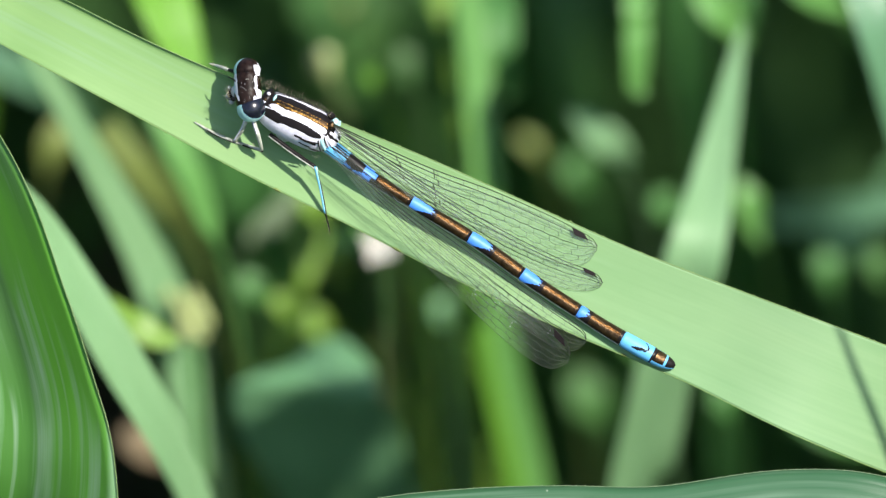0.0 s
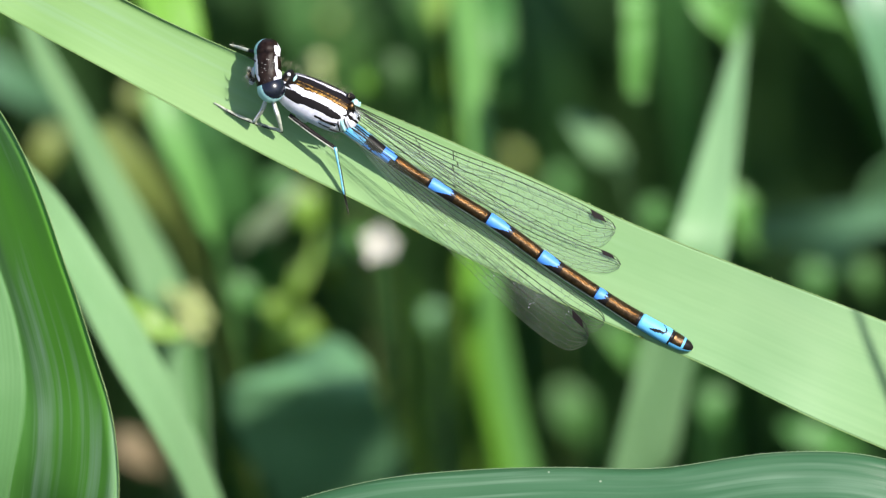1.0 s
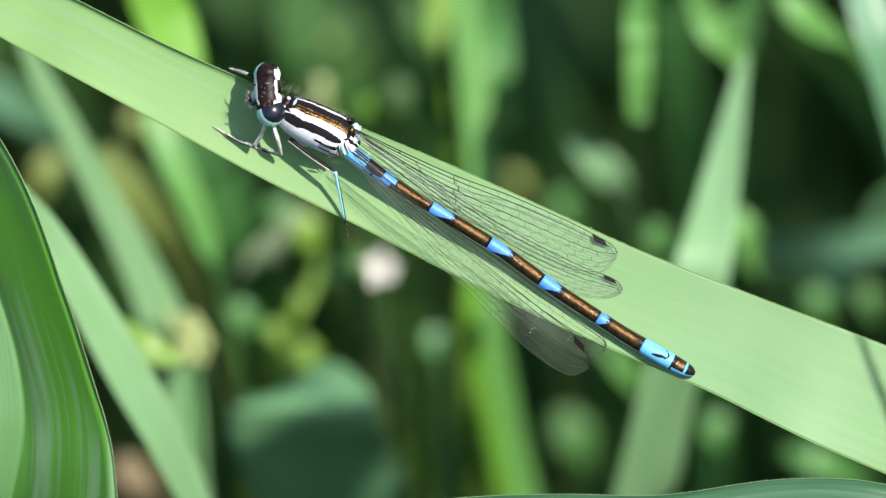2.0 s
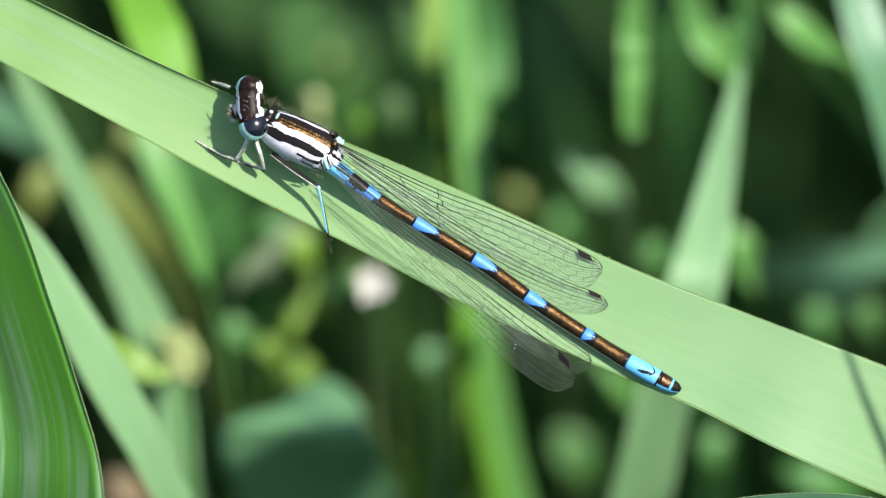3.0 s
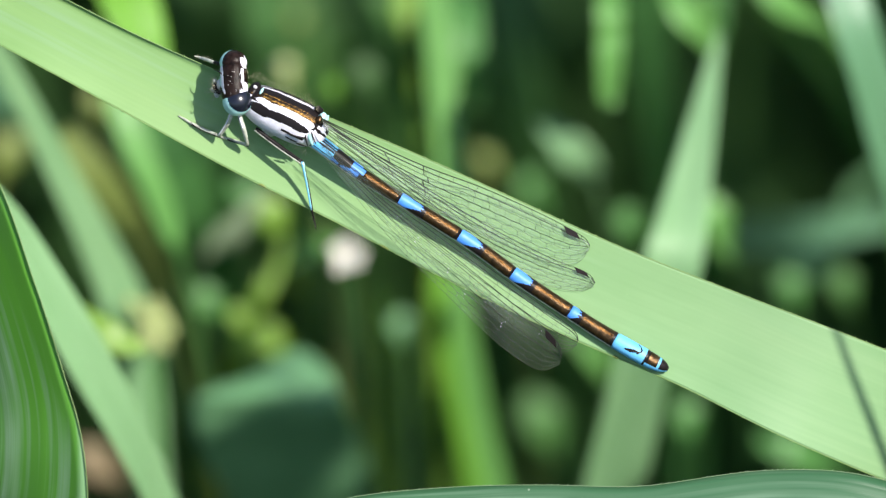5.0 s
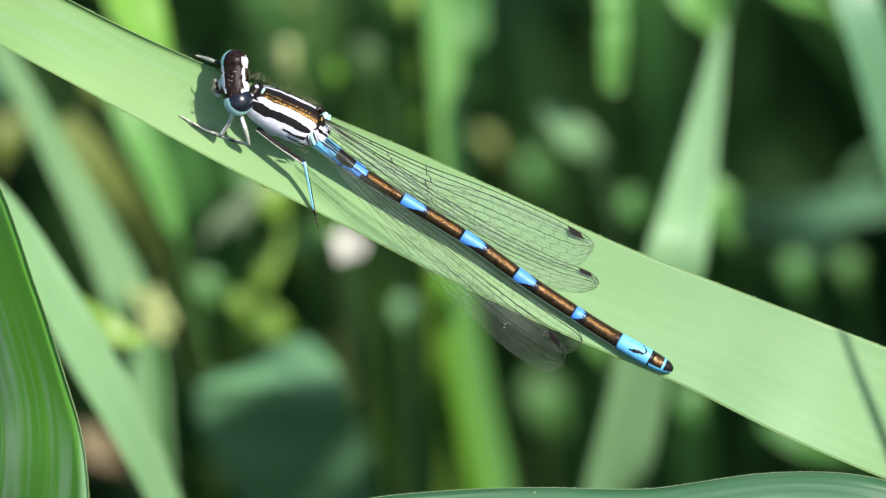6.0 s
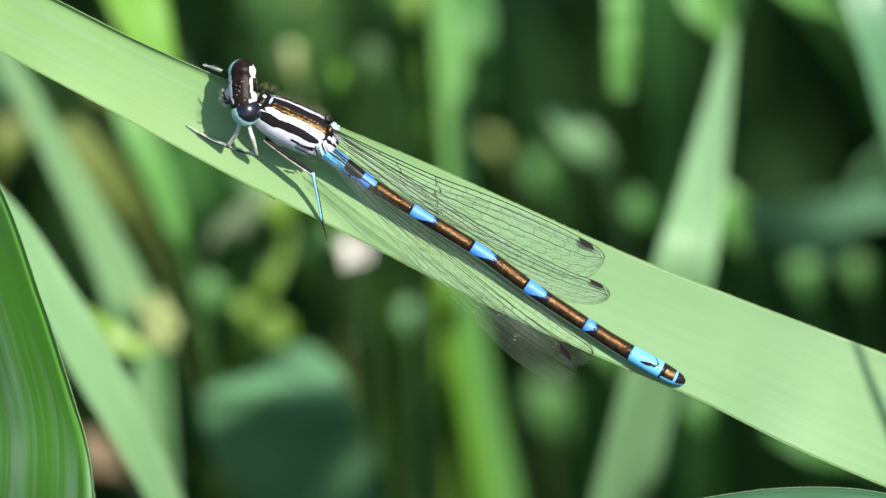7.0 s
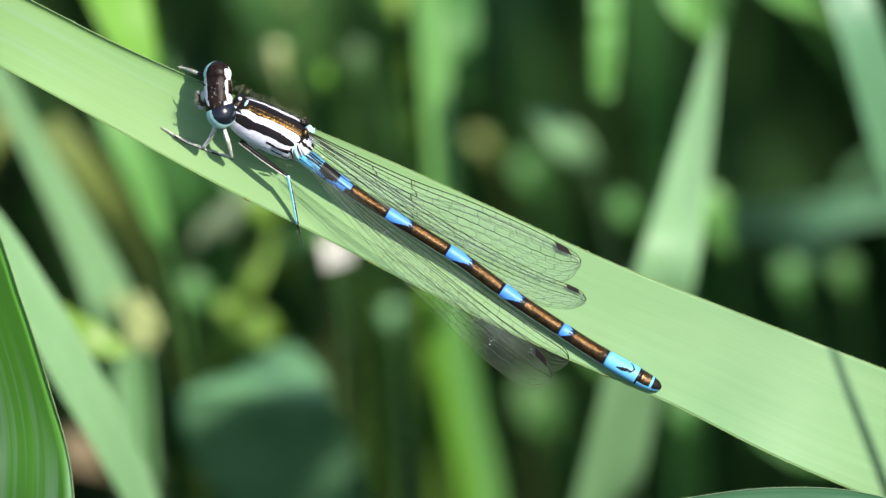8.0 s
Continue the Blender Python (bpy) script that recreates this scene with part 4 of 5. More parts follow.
def back_leaves():
    g = "leaves behind"
    pale, mid = "pale green reed leaf in sun behind the damselfly", "mid green reed leaf among the stems behind"
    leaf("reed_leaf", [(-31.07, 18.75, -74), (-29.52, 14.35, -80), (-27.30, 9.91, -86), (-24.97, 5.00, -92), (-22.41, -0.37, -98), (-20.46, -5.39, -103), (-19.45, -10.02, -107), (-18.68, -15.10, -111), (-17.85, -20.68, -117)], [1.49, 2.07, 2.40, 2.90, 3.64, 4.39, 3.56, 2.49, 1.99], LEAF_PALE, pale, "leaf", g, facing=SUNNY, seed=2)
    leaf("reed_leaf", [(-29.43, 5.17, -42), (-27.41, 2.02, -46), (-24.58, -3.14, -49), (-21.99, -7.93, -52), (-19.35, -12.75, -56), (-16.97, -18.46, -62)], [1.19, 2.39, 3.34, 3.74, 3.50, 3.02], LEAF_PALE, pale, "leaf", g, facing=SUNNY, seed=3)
    leaf("broad_leaf", [(-10.38, -8.23, -114.5), (-10.37, -8.56, -113.5), (-10.36, -9.22, -112.3), (-10.43, -10.64, -111), (-10.11, -12.43, -112.5), (-9.29, -14.74, -115.5), (-7.97, -18.18, -119.5), (-6.56, -22.11, -125)], [1.27, 4.47, 7.68, 10.88, 12.23, 11.89, 10.71, 9.62], LEAF_BROAD, "broad bluish green leaf bending over at its top", "leaf", g, stalk=4.0, bow=-0.05, facing=(-0.22, 0, 0.97), across=16, per=10, seed=4)
    # Added out of view: its tip casts the shadow edge on the broad leaf.
    leaf("reed_leaf", [(44.9, 30.1, -20), (44.9, 29.8, -20), (45.0, 29.2, -20), (45.2, 27.8, -20), (45.6, 25.4, -20), (46.3, 21.6, -20), (49, 12, -20), (53, -10, -22), (58, -40, -28)], [0.6, 4.0, 7.5, 10.5, 12.6, 13.4, 13.5, 12, 9], LEAF_MID, "unseen broad leaf added to shade the plants behind", "leaf", g, facing=(0.2, 0.1, 0.97), seed=60)
    leaf("reed_leaf", [(0.68, 31.36, -118), (1.31, 19.97, -120), (2.04, 12.35, -121), (2.63, 5.14, -122), (2.6, -1.66, -124), (3.07, -5.07, -125), (4.19, -11.08, -130), (6.03, -19.77, -138)], [2.35, 2.45, 2.6, 2.6, 2.8, 2.95, 3.05, 3.05], LEAF_FRESH, "upright fresh green reed leaf in sun", "leaf", g, facing=SUNNY, fold=0.3, seed=5)
    leaf("reed_leaf", [(4.48, 10.46, -128), (4.44, 10.80, -128), (4.35, 11.99, -127), (4.01, 14.96, -126), (3.59, 18.87, -130), (3.13, 23.12, -150), (2.84, 27.53, -210), (2.85, 31.06, -300)], [0.43, 1.37, 1.79, 2.48, 2.82, 2.56, 2.14, 2.14], LEAF_MID, "green reed leaf half in shade behind", "leaf", g, facing=(-0.05, 0.05, 0.98), seed=6)
    leaf("reed", [(2.1, 2.58, -118), (2.15, -2.5, -119), (2.5, -6.75, -121), (3.4, -11.89, -126), (5.0, -19.7, -134)], [1.52, 1.52, 1.53, 1.54, 1.73], LEAF_LIME, "yellow green reed stem in sun behind", "reed stem", g, facing=SUNNY, fold=-0.15, thick=0.8, seed=7)
    leaf("reed_leaf", [(-0.69, 27.52, -134), (-0.52, 20.22, -134), (-0.69, 17.21, -134), (-0.34, 14.85, -134), (0.69, 6.11, -145)], [1.87, 1.95, 1.63, 0.51, 1.0], LEAF_YELLOW, "yellow green leaf edge beside the reed stem", "leaf", g, facing=SUNNY, seed=8)
    leaf("reed_leaf", [(14.24, 10.51, -106), (14.24, 10.85, -106), (14.22, 12.17, -105), (14.25, 15.09, -104), (14.32, 18.47, -106), (14.72, 22.29, -130), (15.81, 27.76, -200), (17.52, 31.06, -300)], [0.67, 1.67, 2.09, 2.18, 2.26, 2.18, 2.01, 1.67], LEAF_FRESH, "green reed leaf hanging with its tip down", "leaf", g, facing=SUNNY, seed=9)
    leaf("reed_leaf", [(22.07, 15.81, -96), (21.45, 12.67, -94), (20.02, 5.81, -88), (18.51, -0.78, -84), (16.34, -8.21, -90), (14.23, -17.43, -99), (13.23, -22.57, -106)], [0.25, 1.25, 2.83, 4.16, 5.16, 6.39, 6.36], LEAF_PALE, "tapering pale green reed leaf standing in sun", "leaf", g, facing=[(-0.15, 0.1, 0.98)] * 3 + [(0.1, 0.1, 0.98)] + [(0.35, 0.4, 0.85)] * 3, seed=10)
    leaf("reed_leaf", [(22.60, 14.60, -118), (22.23, 15.08, -116), (21.32, 16.27, -113), (19.83, 18.36, -112), (18.44, 21.43, -130), (17.84, 26.63, -190), (19.00, 30.07, -300)], [0.59, 2.19, 3.63, 4.39, 4.13, 3.37, 2.53], LEAF_FRESH, "green reed leaf drooping with its tip down", "leaf", g, facing=SUNNY, seed=11)
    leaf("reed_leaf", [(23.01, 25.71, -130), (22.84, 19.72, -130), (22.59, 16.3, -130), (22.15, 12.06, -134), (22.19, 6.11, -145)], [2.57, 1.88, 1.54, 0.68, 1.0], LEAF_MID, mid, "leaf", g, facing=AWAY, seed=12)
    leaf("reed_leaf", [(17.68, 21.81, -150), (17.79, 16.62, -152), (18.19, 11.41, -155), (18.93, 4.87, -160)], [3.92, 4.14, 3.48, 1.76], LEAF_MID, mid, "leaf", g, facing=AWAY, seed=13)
    leaf("leaflet", [(9.21, 9.42, -126), (10.40, 8.48, -126), (11.77, 7.20, -126), (12.80, 6.02, -127), (13.51, 4.74, -129)], [0.51, 1.79, 2.64, 2.30, 0.85], LEAF_PALE, "pale green small leaf in a gap", "leaf", g, stalk=0.14, facing=(-0.25, 0.0, 0.96), seed=14)
    leaf("reed_leaf", [(29.08, 24.34, -88), (30.4, 19.81, -88), (31.96, 14.87, -88), (34.23, 7.48, -92), (36.62, 0.04, -98)], [2.4, 3.35, 3.69, 4.04, 4.05], LEAF_TEAL, "pale bluish reed leaf in sun behind", "leaf", g, facing=SUNNY, seed=15)
    leaf("leaflet", [(24.85, 20.39, -120), (26.54, 18.7, -120), (28.29, 17.54, -122), (30.31, 16.67, -126)], [0.85, 2.54, 2.12, 0.42], LEAF_FRESH, "fresh green small leaf behind", "leaf", g, stalk=0.8, facing=SUNNY, seed=16)
    leaf("reed_leaf", [(22.6, 0.58, -180), (26.09, 0.76, -176), (30.88, 1.2, -172), (37.98, 2.17, -172)], [0.91, 2.45, 2.61, 2.34], LEAF_TEAL, "bluish green leaf lying level behind", "leaf", g, facing=AWAY, seed=17)
    leaf("broad_leaf", [(28.41, -2.64, -180), (31.04, 0.04, -178), (34.22, 3.62, -180), (38.82, 8.56, -184)], [1.78, 4.89, 7.56, 8.45], LEAF_BROAD, "shaded bluish leaf in the depth of the clump", "leaf", g, facing=(-0.8, -0.45, 0.4), seed=18)
    for k, (spine, widths, mat, label) in enumerate((
            ([(21.9, 4.11, -130), (22.59, 2.4, -130), (23.18, 0.69, -132), (23.82, -1.03, -136)], [0.69, 2.59, 2.85, 0.86], LEAF_FRESH, "fresh green small leaf"),
            ([(15.5, 2.87, -150), (16.37, 2, -150), (17.27, 0.92, -152)], [1.33, 2.48, 1.15], LEAF_MID, "mid green small leaf"),
            ([(28.15, -1.93, -160), (28.89, -3.25, -160), (29.3, -5.23, -162)], [1.33, 2.75, 1.77], LEAF_MID, "mid green small leaf"),
            ([(32.1, -1.71, -160), (32.98, -3.03, -160), (33.48, -4.79, -162)], [1.33, 2.39, 1.33], LEAF_DARK, "dark green small leaf"),
            ([(-1.13, -5, -148), (-0.78, -6.04, -148), (-0.61, -7.18, -150)], [1.06, 2.04, 0.62], LEAF_BROAD, "bluish green small leaf"),
            ([(20.29, -11.49, -150), (20.98, -12.93, -150), (21.41, -14.44, -152)], [1.33, 2.83, 1.33], LEAF_MID, "mid green small leaf"),
            ([(-5.95, 12.62, -130), (-5.52, 12.11, -130), (-5.18, 11.43, -131)], [1.0, 2.1, 0.9], LEAF_LIME, "yellow green small leaf"),
            ([(-10.18, 13.94, -140), (-9.67, 13.08, -140), (-9.16, 12.05, -141)], [1.2, 2.5, 1.2], BUD, "pale yellowish small leaf"),
            ([(-11.19, 3.8, -128), (-12.92, 1.84, -130), (-14.31, 0.21, -132), (-16, -1.59, -136)], [0.86, 1.54, 2.14, 1.03], LEAF_STRAW, "pale dry leaf scrap"),
            ([(-13.26, -7.46, -152), (-11.06, -6.92, -150), (-8.9, -7.59, -152)], [1.08, 2.7, 1.08], LEAF_YELLOW, "yellow green small leaf"),
            ([(-24.65, 11.95, -165), (-24.08, 10.98, -165), (-23.57, 9.98, -166)], [1.16, 1.97, 1.07], LEAF_OLIVE, "pale dry leaf scrap"),
            ([(-18.57, -6.92, -69), (-20.19, -6.43, -69), (-21.81, -5.3, -69), (-23.33, -3.61, -70)], [0.65, 2.03, 2.03, 0.73], LEAF_YELLOW, "yellow green small leaf"),
            ([(-4.09, 14.19, -150), (-3.48, 12.67, -150), (-3.14, 10.94, -151)], [1.04, 2.18, 1.04], LEAF_DEEP_SHADE, "dark green small leaf"),
            ([(-7.8, 19.53, -170), (-7.49, 18.91, -170), (-7.18, 18.13, -171)], [0.44, 0.89, 0.44], LEAF_DARK, "dark green small leaf"),
            ([(-2.79, 20.32, -190), (-2.34, 18.97, -190), (-1.98, 17.18, -191)], [1.35, 2.25, 0.9], LEAF_DARK, "dark green small leaf"),
            ([(-9.63, 18.4, -200), (-9.18, 17.67, -200), (-8.73, 16.78, -201)], [0.64, 1.27, 0.55], LEAF_OLIVE, "dull yellow green small leaf"),
            ([(-25.42, -15.19, -150), (-23.68, -16.28, -150), (-21.8, -17.87, -154)], [1.32, 2.81, 1.32], LEAF_DRY, "brown dry leaf scrap"),
            ([(-30.26, 8.61, -160), (-31.13, 6.63, -160), (-31.85, 4.22, -162)], [1.33, 2.21, 1.33], LEAF_OLIVE, "brownish dry leaf"),
            ([(4.6, 7.3, -180), (5.9, 6.4, -180), (6.6, 5.1, -182)], [0.7, 1.4, 0.7], LEAF_OLIVE, "dull olive small leaf"),
            ([(8.38, 5.45, -190), (9.28, 4.32, -190), (10.2, 2.98, -192)], [1.36, 2.73, 1.36], LEAF_MID, "mid green small leaf"),
            ([(-10.99, 3.91, -134), (-10.35, 2.53, -134), (-9.62, 0.99, -135)], [1.47, 2.59, 1.29], LEAF_YELLOW, "yellow green small leaf"),
            ([(-16.03, -2.97, -138), (-15.16, -4.05, -138), (-14.32, -5.22, -139)], [1.12, 2.07, 1.04], LEAF_MID, "mid green small leaf"),
            ([(-13.46, -4.46, -132), (-12.77, -5.19, -132), (-12.18, -6.18, -133)], [0.78, 1.73, 0.69], LEAF_YELLOW, "yellow green small leaf"),
            ([(-9.63, 0.39, -136), (-10.15, -1.68, -136), (-11.27, -4.04, -136), (-12.49, -5.90, -138)], [0.43, 0.69, 0.77, 1.03], LEAF_YELLOW, "yellow green small leaf"),
            ([(-9.84, -1.25, -140), (-8.59, -0.60, -140), (-7.17, 0.04, -141), (-5.80, 0.48, -143)], [0.60, 1.55, 1.55, 0.60], LEAF_FRESH, "fresh green small leaf"),
            ([(-13.67, 4.83, -150), (-12.15, 3.96, -150), (-10.63, 2.44, -151)], [1.04, 2.53, 1.04], LEAF_MID, "mid green small leaf"),
            ([(-11.89, 2.65, -146), (-10.59, 2.00, -146), (-9.08, 1.78, -147)], [0.95, 2.17, 0.87], LEAF_LIME, "yellow green small leaf"),
            ([(11.63, -5.16, -146), (12.93, -6.81, -146), (14.07, -8.47, -147), (14.89, -10.41, -150)], [0.95, 2.17, 2.26, 0.87], LEAF_FRESH, "fresh green small leaf"),
            ([(8.83, -11.67, -190), (10.18, -13.92, -190), (11.33, -16.65, -192)], [1.80, 3.60, 1.62], LEAF_DARK, "dark green small leaf"),
            ([(25.95, -14.32, -150), (28.99, -15.41, -150), (33.03, -17.21, -154)], [0.87, 2.61, 1.74], LEAF_MID, "mid green small leaf"))):
        leaf("leaflet", spine, widths, mat, label + " behind the damselfly", "leaf", g, stalk=0.14, facing=SUNNY, seed=30 + k)
    leaf("reed_leaf", [(-38.55, 15.26, -165), (-34.58, 12.83, -165), (-31.54, 11.09, -167), (-29.19, 9.12, -170)], [2.68, 2.86, 2.68, 1.34], LEAF_TEAL, "shaded bluish leaf behind", "leaf", g, facing=(-0.3, -0.05, 0.95), seed=50)
    leaf("reed_leaf", [(-25.56, 8.51, -118), (-23.24, 5.54, -118), (-21.16, 2.59, -120), (-19.32, -0.38, -124)], [1.93, 2.46, 2.46, 1.05], LEAF_OLIVE, "dull green reed leaf half shaded behind", "leaf", g, stalk=0.4, facing=(-0.25, -0.1, 0.95), seed=51)
    leaf("reed_leaf", [(-21.6, 11.35, -106), (-20.26, 8, -106), (-18.77, 4.65, -107), (-17.55, 1.3, -109), (-16.98, -0.17, -110)], [2.2, 2.63, 2.37, 1.76, 0.44], LEAF_FRESH, "yellow green leaf half hidden behind", "leaf", g, facing=SUNNY, seed=54, stalk=0.3)
    leaf("reed_leaf", [(-12.04, 22.86, -205), (-10.77, 17.38, -205), (-8.87, 12.38, -207), (-6.61, 6.93, -212)], [4.11, 5.70, 5.47, 3.19], LEAF_DARK, mid, "leaf", g, facing=(-0.3, 0, 0.95), stalk=0.5, seed=70)
    leaf("reed_leaf", [(-4.40, 23.43, -235), (-3.37, 17.81, -235), (-1.97, 12.23, -238), (-1.13, 6.63, -242)], [3.27, 4.44, 4.21, 2.81], LEAF_DARK, mid, "leaf", g, facing=SUNNY, stalk=0.5, seed=71)
    leaf("reed_leaf", [(6.85, 23.52, -240), (7.79, 16.95, -240), (8.99, 9.93, -243), (10.22, 2.89, -250)], [2.82, 4.23, 4.23, 2.35], LEAF_DARK, mid, "leaf", g, facing=(-0.2, 0.1, 0.97), stalk=0.5, seed=72)
    leaf("reed_leaf", [(-20.45, 12.66, -190), (-18.65, 6.80, -190), (-16.44, 0.95, -193), (-14.27, -4.50, -200)], [3.15, 4.73, 4.51, 2.25], LEAF_MID, mid, "leaf", g, facing=(-0.3, -0.1, 0.95), stalk=0.5, seed=73)
    # These face the sun; their shade is put into the dark green.
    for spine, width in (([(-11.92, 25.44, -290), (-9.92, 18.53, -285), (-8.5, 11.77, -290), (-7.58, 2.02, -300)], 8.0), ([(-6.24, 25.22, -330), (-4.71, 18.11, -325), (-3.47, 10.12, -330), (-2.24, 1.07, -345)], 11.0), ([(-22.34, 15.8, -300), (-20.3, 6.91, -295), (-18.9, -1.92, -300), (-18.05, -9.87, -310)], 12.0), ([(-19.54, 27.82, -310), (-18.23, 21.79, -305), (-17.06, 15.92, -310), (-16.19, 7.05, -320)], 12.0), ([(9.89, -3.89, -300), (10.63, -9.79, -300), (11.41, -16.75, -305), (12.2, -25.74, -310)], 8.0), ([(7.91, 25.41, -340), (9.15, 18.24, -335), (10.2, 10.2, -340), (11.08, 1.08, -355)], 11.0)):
        leaf("reed_leaf", spine, [width * 0.7, width, width, width * 0.8], LEAF_DEEP_SHADE, "broad reed leaf deep in the clump, coloured dark for shade", "leaf", g, facing=(0.6, 0.2, 0.77), stalk=0.4, seed=61)
    leaf("curled_leaf", [(-6.25, 0.04, -146), (-8.83, -0.61, -144), (-10.55, -2.12, -142), (-11.5, -3.85, -142), (-12.3, -5.41, -144)], [0.36, 1.07, 1.25, 0.98, 0.45], LEAF_YELLOW, "yellow green leaf curling upward behind", "leaf", g, stalk=0.8, facing=SUNNY, seed=52)
    leaf("reed_leaf", [(-18.2, 12.05, -92), (-19.8, 16.4, -92), (-21.3, 19.9, -94), (-24.4, 26.8, -104)], [2.6, 4.4, 4.6, 4.2], LEAF_LIME, "bright yellow green leaf behind the reed leaf", "leaf", g, facing=SUNNY, seed=53)


back_leaves()


# ---- flowers ----
def flower():
    root = new("white_flower")
    root.matrix_world = Matrix.Translation(at((-4.66, -0.29, -100)))
    tagged(root, "small cream white flower on a thin stalk", "flower")
    inv = root.matrix_world.inverted()
    centre = Vector((-4.66, -0.29, -100))
    for k in range(9):
        a = k * math.tau / 9
        way, long = Vector((math.cos(a), math.sin(a), 0.25 + 0.2 * (k % 3))), (1.0, 0.8, 1.15, 0.9)[k % 4]
        me = blade_mesh("petal", [tuple(centre + way * d) for d in (0.15, 0.6 * long, 1.1 * long, 1.4 * long)], [0.25, 0.6, 0.65, 0.2], PETAL, across=4, per=3)
        me.transform(inv)
        part("petal", me, root)
    s, w = rooted([tuple(centre + Vector((0, 0, -0.2))), tuple(centre + Vector((0.5, -6, -3)))], [0.3, 0.3])
    me = blade_mesh("stalk", s, w, LEAF_DEEP_SHADE, thick=0.4, across=4)
    me.transform(inv)
    part("stalk", me, root)


def seed_head(centre, count, size, label):
    root = new("flower_bud_head")
    root.matrix_world = Matrix.Translation(at(centre))
    tagged(root, label, "flower head")
    inv = root.matrix_world.inverted()
    rng = random.Random(7)
    for _ in range(count):
        bm = bmesh.new()
        bmesh.ops.create_icosphere(bm, subdivisions=2, radius=size * rng.uniform(0.10, 0.19) * 0.001)
        for v in bm.verts:
            v.co.z *= 1.4
            v.co += v.normal * noise.noise(v.co * 3000) * 0.0001
        me = bpy.data.meshes.new("bud")
        bm.to_mesh(me)
        bm.free()
        me.materials.append(BUD)
        ob = part("bud", me, root)
        ob.location = Vector([rng.gauss(0, 0.32) * size * 0.001 for _ in range(3)])
    s, w = rooted([tuple(Vector(centre)), tuple(Vector(centre) + Vector((0.3, -6, -3)))], [0.6, 0.6])
    me = blade_mesh("stalk", s, w, LEAF_MID, thick=0.4, across=4)
    me.transform(inv)
    part("stalk", me, root)


flower()
seed_head((-18.66, -5.58, -100), 80, 2.2, "yellow green flower buds clustered on a stalk")


# ---- the thicket round about ----
TO_SUN = (BACK.to_3x3() @ SUN_WAY).normalized()


def in_the_way(p):
    """Whether a place lies in the open gap before and round the leaf, or would shade it."""
    q = (BACK @ Vector(p)) * 1000
    if q.z > -230 and abs(q.x) < 60 and abs(q.y) < 34:
        return True
    for depth in CLEAR:
        if q.z > depth:
            s = q - TO_SUN * ((q.z - depth) / TO_SUN.z)
            if abs(s.x) < 42 and abs(s.y) < 26:
                return True
    return False


CLEAR = (0, -20, -40, -60, -80, -100, -120, -140, -160)


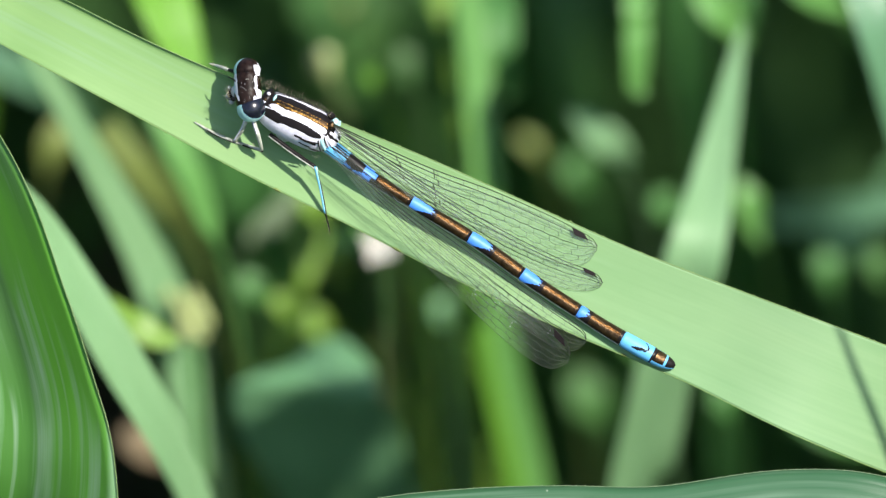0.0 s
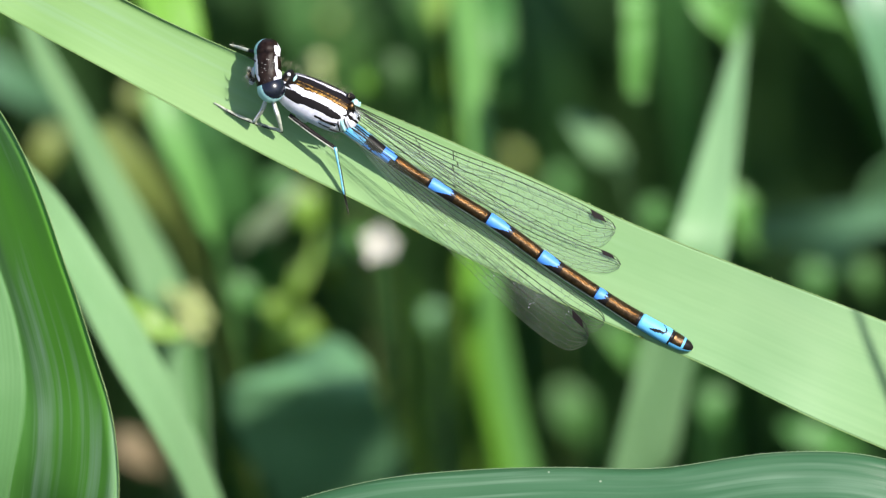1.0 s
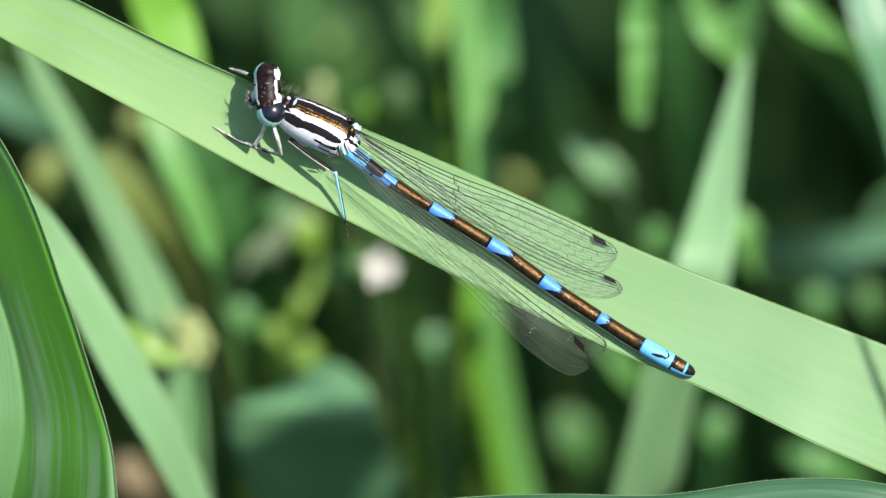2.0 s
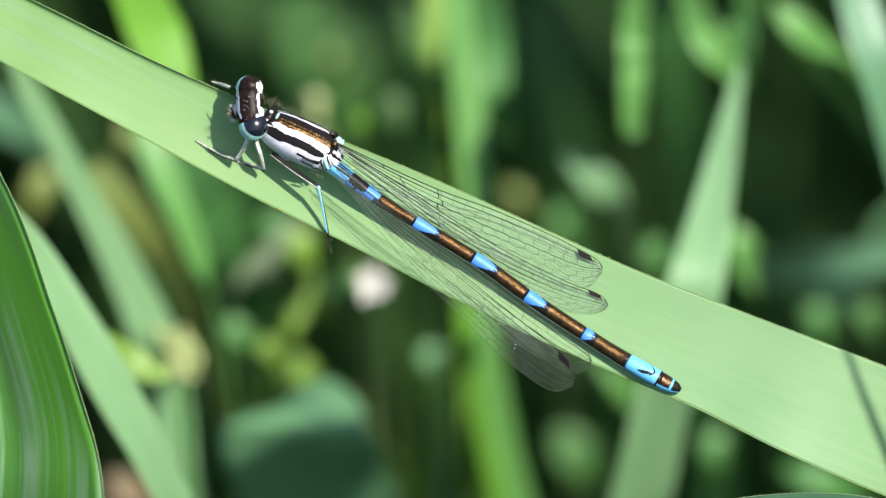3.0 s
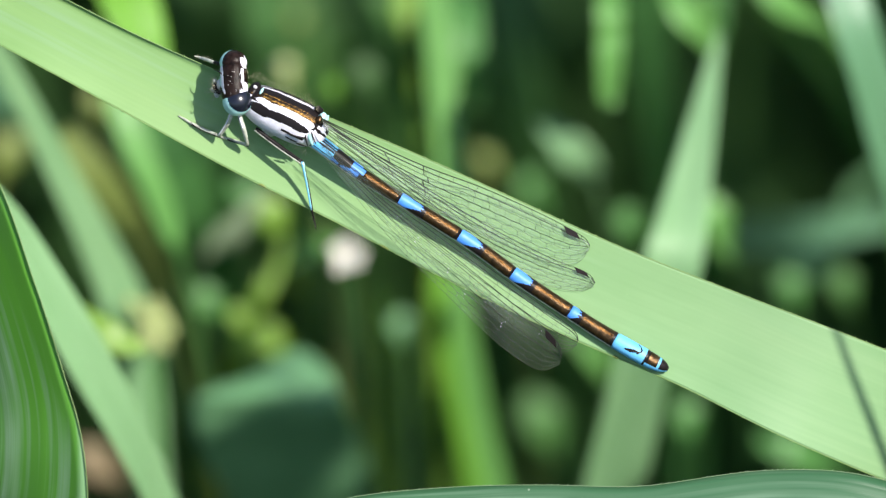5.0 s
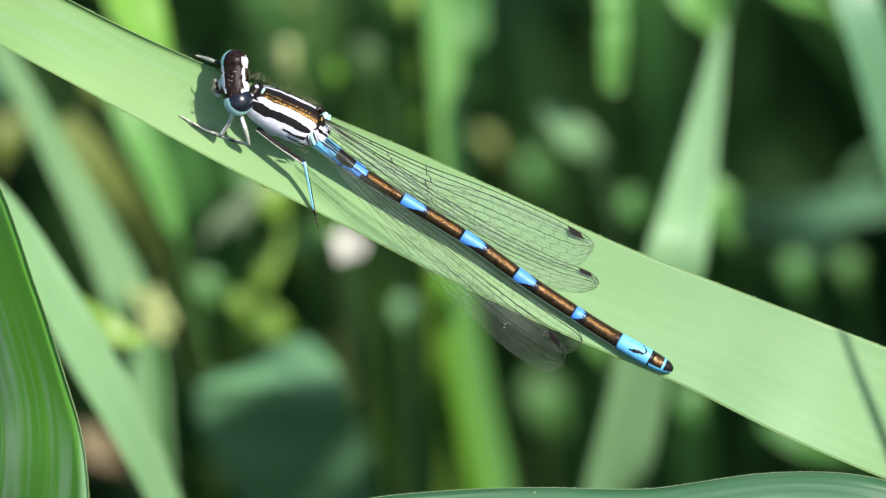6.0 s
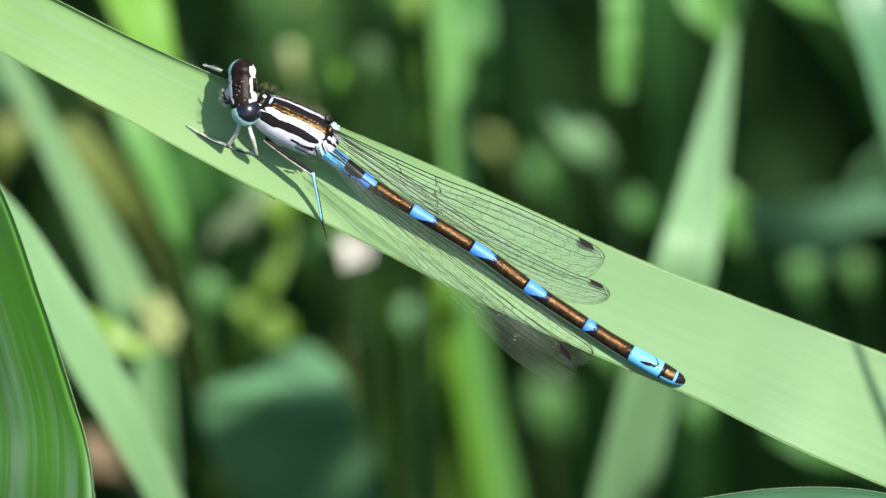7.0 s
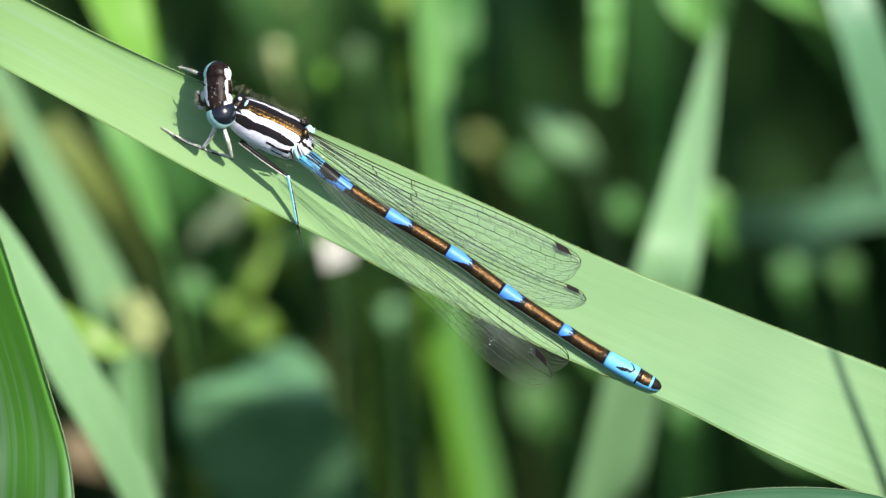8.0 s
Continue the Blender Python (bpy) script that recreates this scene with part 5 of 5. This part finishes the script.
def thicket(name, count, place, seed, mat, label, height=(0.5, 0.95), width=(6, 13)):
    rng = random.Random(seed)
    verts, faces, uvs = [], [], []
    for _ in range(count):
        x, y = place(rng)
        h, w = rng.uniform(*height), rng.uniform(*width) * 0.001
        a, bend = rng.uniform(0, math.tau), rng.uniform(0.05, 0.45) * h
        turn = rng.uniform(0, math.tau)
        dx, dy = math.cos(a) * bend, math.sin(a) * bend
        sx, sy = math.cos(turn), math.sin(turn)
        n, first = 8, len(verts)
        trial = [Vector((x + dx * t * t, y + dy * t * t, h * (t - 0.25 * t ** 3 * bend / h * 2))) for t in np.linspace(0, 1, 40)]
        if any(in_the_way(p) for p in trial):
            continue
        for i in range(n + 1):
            t = i / n
            c = Vector((x + dx * t * t, y + dy * t * t, h * (t - 0.25 * t ** 3 * bend / h * 2) - 0.01))
            half = w * 0.5 * (0.55 + 0.9 * t - 1.42 * t ** 3)
            nx, ny = -sy * half * 0.25, sx * half * 0.25
            verts += [(c.x - sx * half + nx, c.y - sy * half + ny, c.z), (c.x, c.y, c.z), (c.x + sx * half + nx, c.y + sy * half + ny, c.z)]
            uvs += [(-half * 1000, t * h * 1000), (0, t * h * 1000), (half * 1000, t * h * 1000)]
            if i:
                b = first + 3 * i
                faces += [(b - 3, b - 2, b + 1, b), (b - 2, b - 1, b + 2, b + 1)]
    ob = new(name, mesh_from(name, verts, faces, [mat], None, uvs))
    return tagged(ob, label, "reeds", kind="stuff")


# The far reeds' shade is put into their colour.
thicket("reed_thicket", 1450, lambda r: (r.uniform(-0.7, 0.7), r.uniform(0.30, 1.3)), 3, LEAF_DEEP_SHADE, "dense reeds behind, coloured dark for deep shade")
# Unseen reeds on the sun's side, added to keep sun off the background.
thicket("reed_thicket", 620, lambda r: (r.uniform(0.10, 0.7), r.uniform(-0.25, 0.5)), 4, LEAF_MID, "dense green reeds added out of view to shade the background", (0.6, 1.0))


def ring(r):
    a, d = r.uniform(0, math.tau), 1.3 + abs(r.gauss(0, 1.6))
    return d * math.cos(a), d * math.sin(a)


def underfoot(r):
    a, d = r.uniform(0, math.tau), abs(r.gauss(0, 2.0))
    return d * math.cos(a), d * math.sin(a)


thicket("reed_thicket", 5200, ring, 8, LEAF_MID, "wide stand of green reeds all around", (0.6, 1.15), (7, 15))
thicket("low_grass", 9000, underfoot, 9, LEAF_DARK, "low dark grass between the reeds", (0.05, 0.22), (3, 7))


def sway(ob, rows, height=0.545):
    """Lean a leaf about its root. Rows: seconds, then how far its upper part goes to the right and up the picture's slope, in millimetres."""
    foot = Matrix.Translation(ob.location)
    walk(ob, [(t, foot @ pose(0, 0, 0, -math.degrees(up * 0.001 / 0.574 / height), math.degrees(right * 0.001 / height), 0)) for t, right, up in rows])


def motions():
    sway(RIBBED, [(0, 1.4, 0), (0.5, 0.55, 0), (1, 0.15, 0), (1.5, 0, 0), (3, 0.65, 0), (3.5, 0.75, 0), (4, 0.6, 0.1), (4.5, 0.65, 0.1), (6, 0.7, 0.1), (6.5, 0.8, 0), (7, 0.7, 0.1), (7.5, 0.9, 0.1), (8, 1.2, 0)])
    sway(ARCHING, [(0, 1.1, 0), (0.5, 0.2, 0.19), (1, 0, 0.08), (1.5, 0, 0), (3, 0.65, 0.11), (3.5, 0.75, 0.19), (4, 0.75, 0.19), (4.5, 0.5, 0.38), (6, 0.68, 0.3), (6.5, 0.68, 0.42), (7, 0.35, 0.23), (7.5, 0.6, 0.38), (8, 1.0, 0.57)])


motions()
